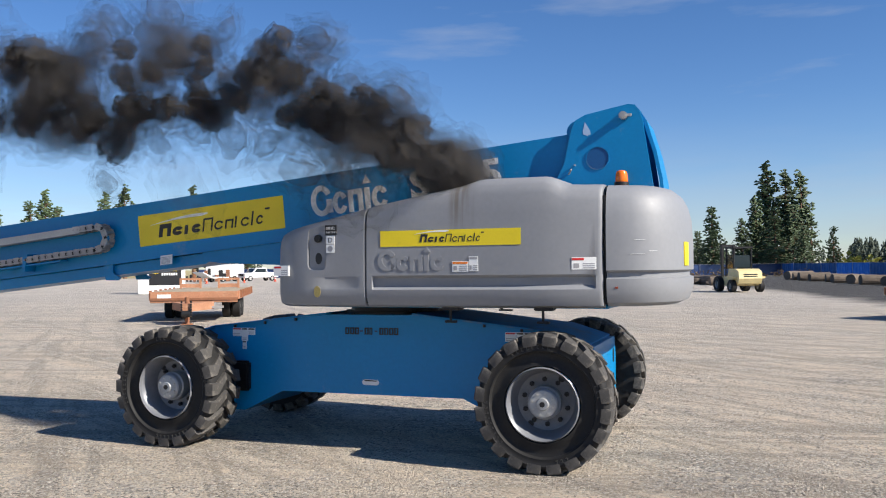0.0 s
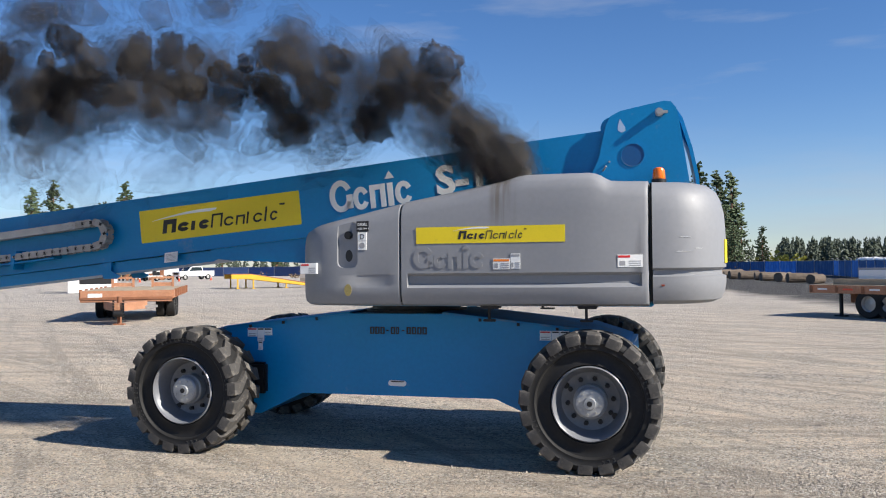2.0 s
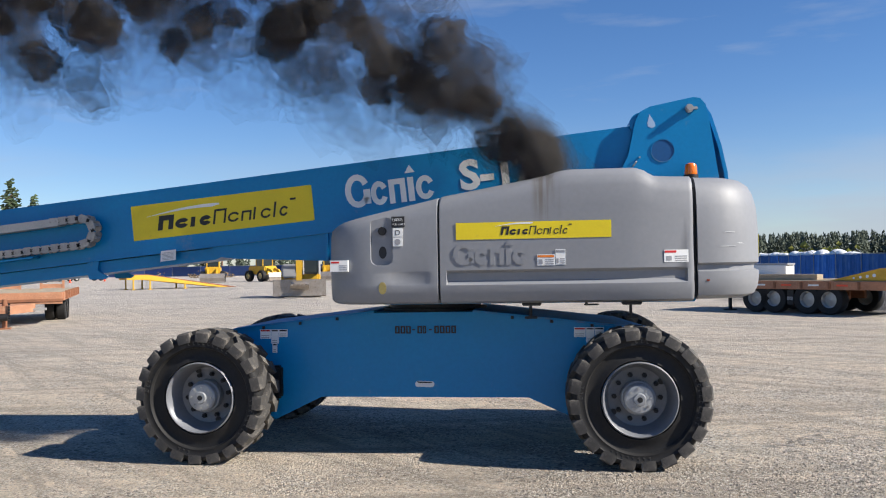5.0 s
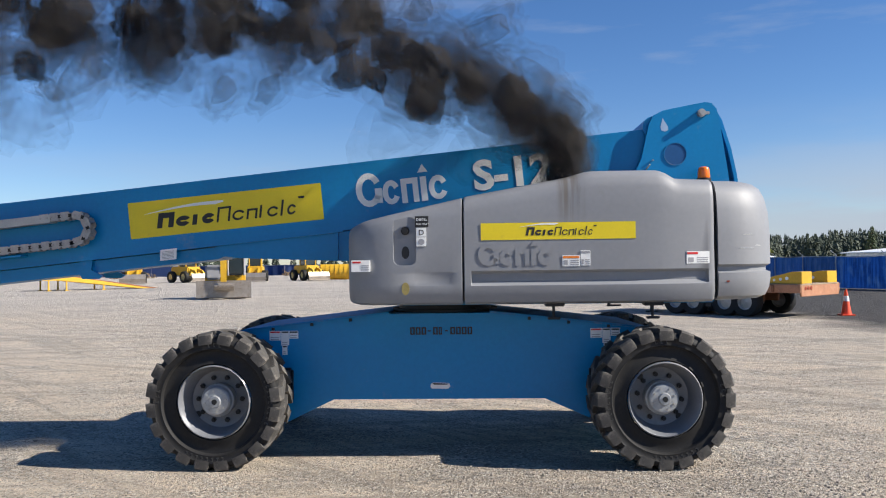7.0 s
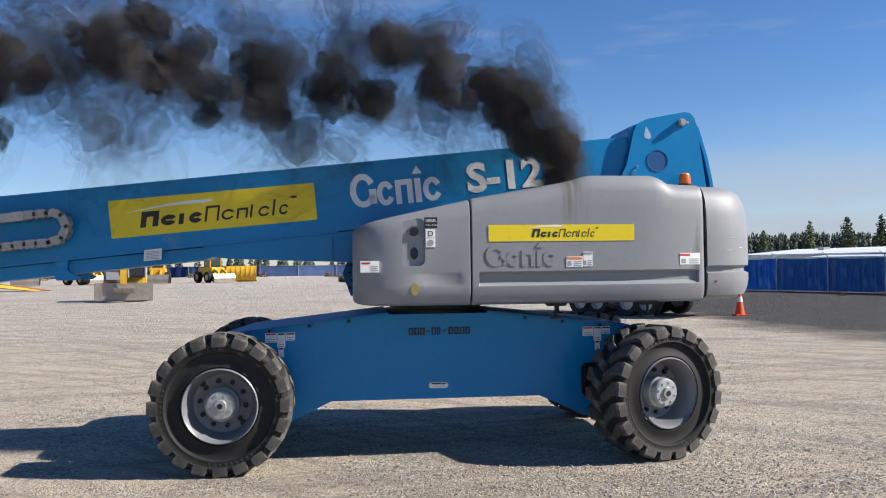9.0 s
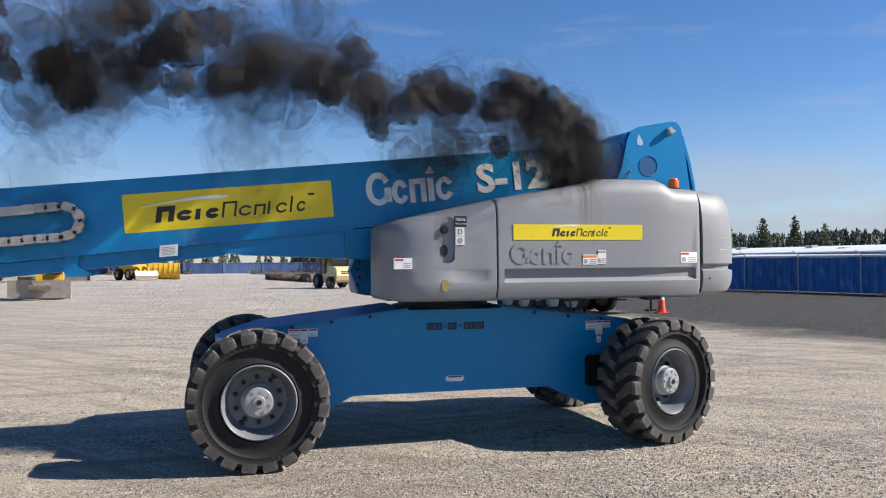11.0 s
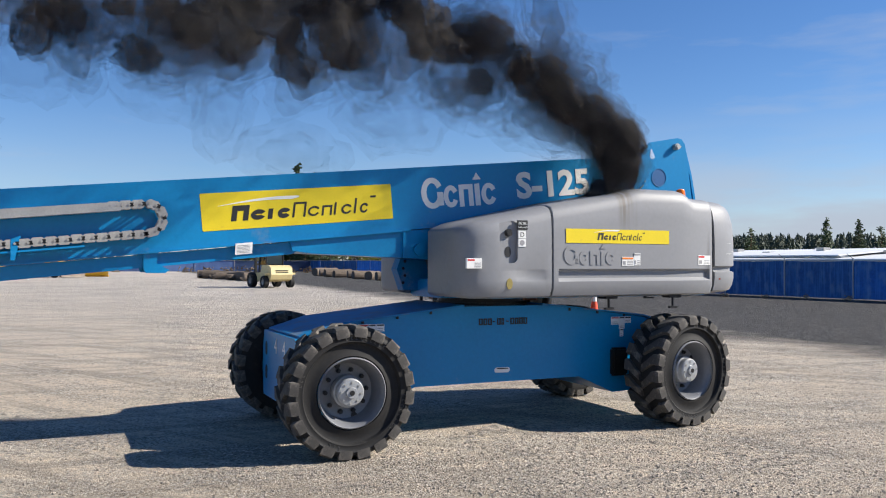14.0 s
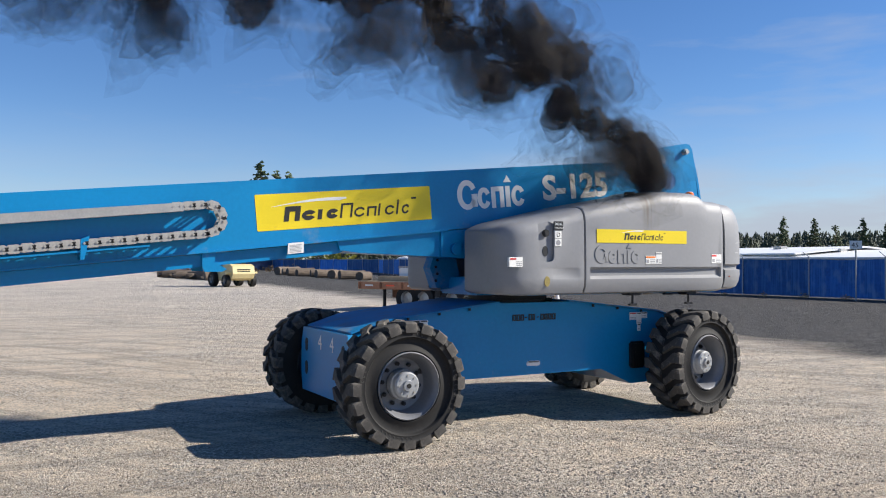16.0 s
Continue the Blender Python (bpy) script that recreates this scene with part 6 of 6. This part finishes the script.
def shrubs():
    rnd = random.Random(5)
    for nm, m, lab, spots in (("shrub", M_SHRUB, "yellow-green spring shrubs behind the fence", [(7.6, 150, 2.6), (8.3, 146, 3.0), (9.0, 150, 2.4), (15.6, 140, 3.2), (16.6, 140, 3.4), (10.2, 160, 2.2), (17.5, 138, 3.0), (7.9, 170, 3.2)]),
                              ("brush", M_BRUSH, "dry brown brush along the fence", [(-4 + 1.3 * i, 126 + 3 * math.sin(i), 0.9) for i in range(9)] + [(-26 + 2.2 * i, 132, 0.9) for i in range(9)] + [(29 + 2.4 * i, 43.5 - 0.5 * i, 0.22) for i in range(6)])):
        bm = B()
        for az, d, h in spots:
            x, y = polar(az, d)
            for i in range(46):
                tuft(bm, Vector((x + rnd.gauss(0, h * 0.55), y + rnd.gauss(0, h * 0.4), abs(rnd.gauss(0.35, 0.28)) * h)), h * 0.13, rnd, 1.2)
        tagged(part(nm, bm, m, smooth=0), lab, nm, kind="stuff")


def wrapped_bales():
    rnd = random.Random(31)
    bm = B()
    for i in range(70):
        t = i / 69.0
        x, y = 23.2 + 1.5 * t + rnd.uniform(-0.2, 0.2), 58 + 44 * t
        r = rnd.uniform(0.45, 0.75)
        bmesh.ops.create_icosphere(bm, subdivisions=2, radius=r, matrix=Matrix.Translation((x, y, 1.45 + rnd.uniform(0, 0.3))) @ Matrix.Diagonal((1, 0.9, 0.75, 1)))
        box(bm, x - 0.5, x + 0.5, y - 0.3, y + 0.3, 0, 1.5)
    tagged(part("wrapped_bales", bm, M_WHITEPAINT, smooth=50), "row of white plastic-wrapped bales behind the fence", "bales", kind="stuff")


def pebbles():
    rnd = random.Random(3)
    verts, faces = [], []
    for i in range(15000):
        y = -3.6 + 9.5 * rnd.random() ** 1.6
        half = 0.56 * (y + 8.1) + 1.5
        x = rnd.uniform(-half - 1.5, half + 1.5)
        if rnd.random() < 0.35:
            x, y = rnd.gauss(2.8, 1.3), rnd.gauss(-2.2, 0.8)
        r = 0.004 + 0.013 * rnd.random() ** 3
        b = len(verts)
        verts.append((x, y, r * 0.9))
        for k in range(4):
            t = k * 1.571 + rnd.uniform(-.4, .4)
            verts.append((x + r * rnd.uniform(0.8, 1.4) * math.cos(t), y + r * rnd.uniform(0.8, 1.4) * math.sin(t), r * rnd.uniform(0.1, 0.4)))
        verts.append((x, y, -0.004))
        for k in range(4):
            faces.append((b, b + 1 + k, b + 1 + (k + 1) % 4))
            faces.append((b + 5, b + 1 + (k + 1) % 4, b + 1 + k))
    me = bpy.data.meshes.new("gravel")
    me.from_pydata(verts, [], faces)
    me.materials.append(mat("gravel_stones", (0.33, 0.29, 0.24), 0.9, 0, 0.35, 6, 20, 0.0))
    tagged(new("gravel", me), "loose tan and grey gravel stones on the yard", "gravel", kind="stuff")


forklift()
flatbed()
rust_trailer()
excavator()
for az, rz, lab in ((-22.6, 20, "yellow wheel loader parked by the fence"), (-19.0, 55, "yellow wheel loader parked at an angle"), (-15.0, 10, "yellow wheel loader with raised cab"), (-11.3, 40, "yellow wheel loader beside a spare bucket")):
    grader(az, 92, rz, lab)
loader_bucket()
yard_ramp()
pickup()
enclosed_trailer()
sign_box()
cone_at(11.15, 17.2)
for az, d in ((-31.2, 112), (-29.2, 118), (-33.6, 108)):
    cone_at(*polar(az, d), 0.9, "small orange traffic cone near parked trucks")
cone_at(*polar(5.6, 96), 0.9, "small orange traffic cone near the logs")
logs()
fence([(30.5, 12.0), (28.1, 21.5), (24.6, 31.5), (20.2, 39.5)], 1.78, M_MESH, 3.1, "blue fabric covered wire fence with steel posts", True)
fence([(20.2, 39.5), (19.6, 57.0), (21.5, 100.0), (10.0, 131.0)], 1.8, M_MESH, 4.0, "blue fabric fence running back along the yard", True)
fence([(10.0, 131.0), (-20.0, 128.0), (-48.0, 128.0), (-100.0, 140.0)], 1.75, M_MESHFAR, 6.0, "pale blue fabric fence at the far end of the yard", False)
sign_post()
white_sheds()
trees()
far_woods()
shrubs()
wrapped_bales()
pebbles()

# ---- smoke ----
STACK = (1.12, -0.80, 2.44)  # mouth of the exhaust, in the lift's space


def soot(name, color, density, floor, low=0.34, high=0.66):
    """Sooty air: lets through all but a share of the light, unevenly."""
    m = bpy.data.materials.new(name)
    m.use_nodes = True
    nt = m.node_tree
    nt.nodes.remove(nt.nodes["Principled BSDF"])
    tc = nt.nodes.new("ShaderNodeTexCoord")
    n = nt.nodes.new("ShaderNodeTexNoise")
    n.inputs["Scale"].default_value, n.inputs["Detail"].default_value, n.inputs["Roughness"].default_value = 1.9, 8, 0.66
    nt.links.new(tc.outputs["Object"], n.inputs["Vector"])
    r = nt.nodes.new("ShaderNodeMapRange")
    r.inputs["From Min"].default_value, r.inputs["From Max"].default_value = low, high
    r.inputs["To Min"].default_value, r.inputs["To Max"].default_value = density * floor, min(1.0, density * 1.6)
    nt.links.new(n.outputs["Fac"], r.inputs["Value"])
    d = nt.nodes.new("ShaderNodeBsdfDiffuse")
    d.inputs["Color"].default_value = (*color, 1)
    t = nt.nodes.new("ShaderNodeBsdfTransparent")
    x = nt.nodes.new("ShaderNodeMixShader")
    nt.links.new(r.outputs["Result"], x.inputs["Fac"])
    nt.links.new(t.outputs["BSDF"], x.inputs[1])
    nt.links.new(d.outputs["BSDF"], x.inputs[2])
    nt.links.new(x.outputs["Shader"], nt.nodes["Material Output"].inputs["Surface"])
    return m


SOOT = (0.060, 0.056, 0.054)
SMOKES = [soot("soot_dense", SOOT, 0.34, 0.5), soot("soot_middling", SOOT, 0.18, 0.25), soot("soot_thin", SOOT, 0.075, 0.05), soot("soot_faint", SOOT, 0.044, 0.0)]
scene.cycles.transparent_max_bounces = 64


def billow_mesh(seed, layers, stretch, name):
    """One rounded, cauliflower-like lump of sooty air, in layers that thin outwards; its long axis is x."""
    rng = random.Random(seed)
    bm = B()
    o = Vector((rng.uniform(0, 90), rng.uniform(0, 90), rng.uniform(0, 90)))
    for share_r, mi, sub in layers:
        o += Vector((0.11, -0.09, 0.07))
        r = bmesh.ops.create_icosphere(bm, subdivisions=sub, radius=1.0)
        for v in r["verts"]:
            p = v.co.copy()
            lump = abs(noise.noise(p * 1.9 + o * 1.7))
            curl = abs(noise.noise(p * 4.3 + o * 0.6))
            v.co = p * share_r * (0.72 + 0.40 * noise.noise(p * 1.1 + o) + 0.62 * lump + 0.34 * curl)
            v.co.x *= stretch
        for f in {f for v in r["verts"] for f in v.link_faces}:
            f.material_index = mi
            f.smooth = True
    me = bpy.data.meshes.new(name)
    bm.to_mesh(me)
    bm.free()
    for m in SMOKES:
        me.materials.append(m)
    return me


BILLOWS = [billow_mesh(i, ((0.66, 0, 2), (0.95, 0, 4), (1.10, 1, 3), (1.24, 3, 2)), 1.15, "billow") for i in range(8)]
CLOUDS = [billow_mesh(i + 60, ((0.62, 1, 2), (0.92, 2, 3), (1.16, 3, 3)), 1.35, "haze") for i in range(7)]
VEILS = [billow_mesh(i + 40, ((0.65, 3, 3), (1.05, 3, 3)), 1.6, "veil") for i in range(6)]


def way(t):
    t = max(0.0, t)
    for (a, *p), (b, *r) in zip(DRIVE, DRIVE[1:]):
        if t <= b:
            k = (t - a) / (b - a)
            return [u + (v - u) * k for u, v in zip(p, r)]
    return list(DRIVE[-1][1:])


def stack_at(t):
    x, y, h = way(t)
    if t < 0:
        x += 0.42 * t
    c, s = math.cos(radians(h)), math.sin(radians(h))
    return Vector((x + c * STACK[0] - s * STACK[1], y + s * STACK[0] + c * STACK[1], STACK[2]))


# the plume's height over the stack, 0.35, 0.9, 1.8 and 3 m downwind of it, as the wind changes
PLUME_X = (0.0, 0.35, 0.9, 1.8, 3.0, 6.0)
PLUME = (
    (0.0, 0.24, 0.52, 1.02, 1.16),
    (1.0, 0.42, 0.74, 0.86, 1.10),
    (2.0, 0.43, 0.84, 1.00, 1.08),
    (3.0, 0.40, 0.98, 1.22, 1.28),
    (4.0, 0.34, 0.92, 1.40, 1.80),
    (6.5, 0.50, 1.05, 1.42, 1.85),
    (7.0, 0.66, 0.90, 1.22, 1.75),
    (7.5, 0.68, 1.06, 1.10, 1.18),
    (8.0, 0.42, 0.84, 0.96, 1.10),
    (8.5, 0.38, 0.50, 0.82, 1.12),
    (9.0, 0.66, 1.00, 0.90, 1.04),
    (11.5, 0.46, 0.60, 0.80, 1.12),
    (12.0, 0.60, 0.86, 1.00, 1.02),
    (12.5, 0.80, 1.02, 1.24, 1.28),
    (13.5, 0.90, 1.16, 1.36, 1.44),
    (14.5, 0.94, 1.28, 1.54, 1.75),
    (15.3, 0.84, 1.28, 1.80, 2.10),
    (16.0, 0.62, 1.04, 1.70, 2.10),
)
WIND_T, WIND = (-4, 4, 7, 9, 11.5, 16), (1.20, 1.30, 1.5, 1.65, 1.85, 1.85)


# how long the wind takes to seize the smoke, and how far it shoots past the stack before
LULL_T, LULL, KICK = (-4, 4, 7, 9, 11.5, 16), (0.14, 0.14, 0.18, 0.22, 0.24, 0.24), (0.0, 0.02, 0.13, 0.18, 0.36, 0.46)


def plume_height(t, down):
    ts = [r[0] for r in PLUME]
    hs = [0.0] + [float(np.interp(t, ts, [r[k] for r in PLUME])) for k in (1, 2, 3, 4)]
    return float(np.interp(down, PLUME_X, hs + [hs[-1] + 0.12]))


def smoke():
    """Puffs leave the stack one after another; the billows of each drift apart as it is blown away."""
    rnd = random.Random(21)
    made = []
    e, i = -4.0, 0
    while e < 15.95:
        f = thing("smoke_puff", pose(0, 0, 0), "billowing black diesel exhaust smoke puff thinning as it drifts", "smoke", "smoke from the exhaust")
        parts = []
        for kind in ((0, 1, 0, 1, 1, 2, 0, 1, 1), (0, 1, 1, 0, 1, 2, 1, 1))[i % 2]:
            pool = (BILLOWS, CLOUDS, VEILS)[kind]
            o = new(("billow", "haze", "veil")[kind], pool[rnd.randrange(len(pool))])
            o.parent = f
            r = ((0.09, 0.19), (0.17, 0.29), (0.24, 0.36))[kind]
            r = rnd.uniform(*r) * (1.18 if e > 10.5 else 1.0)
            o.scale = (r, r * rnd.uniform(0.85, 1.1), r * rnd.uniform(0.8, 1.0))
            if kind:
                o["label"] = ("", "soft grey edge of thinning soot", "faint veil of drifting soot")[kind]
            d = Vector([max(-1.7, min(1.7, rnd.gauss(0, 1))) for _ in range(3)])
            if kind == 2:
                d += Vector((-0.3, 0, -0.55))
            parts.append((o, d * (0.165, 0.27, 0.34)[kind] * (1.15 if e > 10.5 else 1.0), rnd.uniform(-80, 80), rnd.uniform(-70, 70), rnd.uniform(0, 0.05) + (0.0, 0.12, 0.2)[kind]))
        made.append((f, parts, e, rnd.gauss(0, 0.10), rnd.gauss(0, 0.08), rnd.uniform(0.96, 1.05)))
        e += (0.136 if e < 10.5 else 0.118) * rnd.uniform(0.8, 1.2)
        i += 1
    return made


PUFFS = smoke()
AGES = (0.0, 0.08, 0.16, 0.26, 0.4, 0.6, 0.85, 1.15, 1.5, 2.0, 2.6, 3.4, 4.4)


def puff_times(e):
    last = 16.0 - e
    ages = [a for a in AGES if a > -e + 0.05 and a < last - 0.03]
    if e < 0:
        ages = [-e] + ages
    elif e <= 0.05:
        ages = [a for a in AGES if a < last - 0.03]
    if last > 4.5:
        far = min(6.0, last - 0.1)
        ages.append(max(far, ages[-1] + 0.1))
    return ages + [last]


def puff_rows(e, side, vert, speed):
    u = float(np.interp(e, WIND_T, WIND)) * speed
    lag, kick = float(np.interp(e, LULL_T, LULL)), float(np.interp(e, LULL_T, KICK))

    def at(a):
        a = min(a, 6.1)
        base = stack_at(e)
        blown = u * (a - lag * (1 - math.exp(-a / lag))) - kick * (1 - math.exp(-a / 0.10)) * math.exp(-a / 0.6)
        down = stack_at(min(16.0, e + a)).x - (base.x - blown)
        grow = 1 - math.exp(-a / 0.7)
        up = max(plume_height(e + a, down), 0.92 * (1 - math.exp(-a / 0.18)) * plume_height(e + a, 0.35)) + vert * grow * (1 + 0.35 * a)
        return Matrix.Translation(base + Vector((-blown, side * grow * (1 + 0.3 * a) + 0.06 * a + 0.10 * math.exp(-a / 0.08), up - 0.04)))

    def waiting(t, k=0.0):
        return Matrix.Translation(stack_at(t) + Vector((0.05 * (1 - k), 0.32 - 0.20 * k, -0.62 + 0.36 * k)))
    rows = []
    if e > 0:
        # it waits in the engine bay, then runs up the stack
        t = 0.0
        while t < e - 0.3:
            rows.append((t, waiting(t)))
            t += 0.8
        if e > 0.25:
            rows.append((e - 0.2, waiting(e - 0.2)))
            rows.append((e - 0.07, waiting(e - 0.07, 1.0)))
        else:
            rows.append((0.0, waiting(0.0)))
    rows += [(e + a, at(a)) for a in puff_times(e)]
    return once(rows)


def billow_rows(e, d, tilt, roll, late):
    def at(a):
        a = min(a, 6.1)
        k = 0.05 + 0.62 * (1 - math.exp(-max(0.0, a - late) / 0.22)) + 0.45 * (1 - math.exp(-a / 1.1)) + 0.13 * a
        g = 1 - math.exp(-a / 0.55)
        steep = 75 * math.exp(-a / 0.35) + 20 * math.exp(-a / 1.2)
        return Matrix.Translation(d * k) @ pose(0, 0, 0, roll * g, steep + tilt * g, 0)
    lying = Matrix.Translation(d * 0.05)
    rows = [(0.0, lying), (e - 0.2, lying), (e - 0.04, at(0.0))] if e > 0.25 else ([(0.0, lying)] if e > 0 else [])
    return once(rows + [(e + a, at(a)) for a in puff_times(e)])


def once(rows):
    seen, out = set(), []
    for t, m in rows:
        if frame(t) not in seen:
            seen.add(frame(t))
            out.append((t, m))
    return out


# ---- motion of things ----
REAR_T = (0, 6.5, 7.5, 8, 8.5, 9, 11.5, 12, 12.5, 13, 13.5, 14.5, 16)
REAR_A = (2.4, 2.4, 4.6, 8.5, 14, 19, 19.5, 20, 17, 12, 9, 8, 7.6)


def motions():
    rows = [(t, pose(x, y, 0, 0, 0, h)) for t, x, y, h in DRIVE]
    walk(lift, rows)
    times = [0.5 * i for i in range(33)]
    run, last, dist = {}, None, 0.0
    for t in times:
        p = way(t)
        if last:
            dist += math.hypot(p[0] - last[0], p[1] - last[1])
        run[t], last = dist, p
    for w, sx, sy in WHEELS:
        out = []
        for t in times:
            steer = float(np.interp(t, REAR_T, REAR_A)) if sx > 0 else 0.0
            roll = math.degrees(run[t] / 0.57) + 40 * sx + 25 * sy
            turn = 0 if sy < 0 else 180
            m = pose(sx * 1.83, sy * 1.045, 0.565, 0, 0, steer) @ Matrix.Rotation(radians(roll), 4, "Y") @ Matrix.Rotation(radians(turn), 4, "Z")
            out.append((t, m))
        walk(w, out)
    for o, parts, e, *how in PUFFS:
        walk(o, puff_rows(e, *how))
        for piece, *spread in parts:
            walk(piece, billow_rows(e, *spread))


motions()
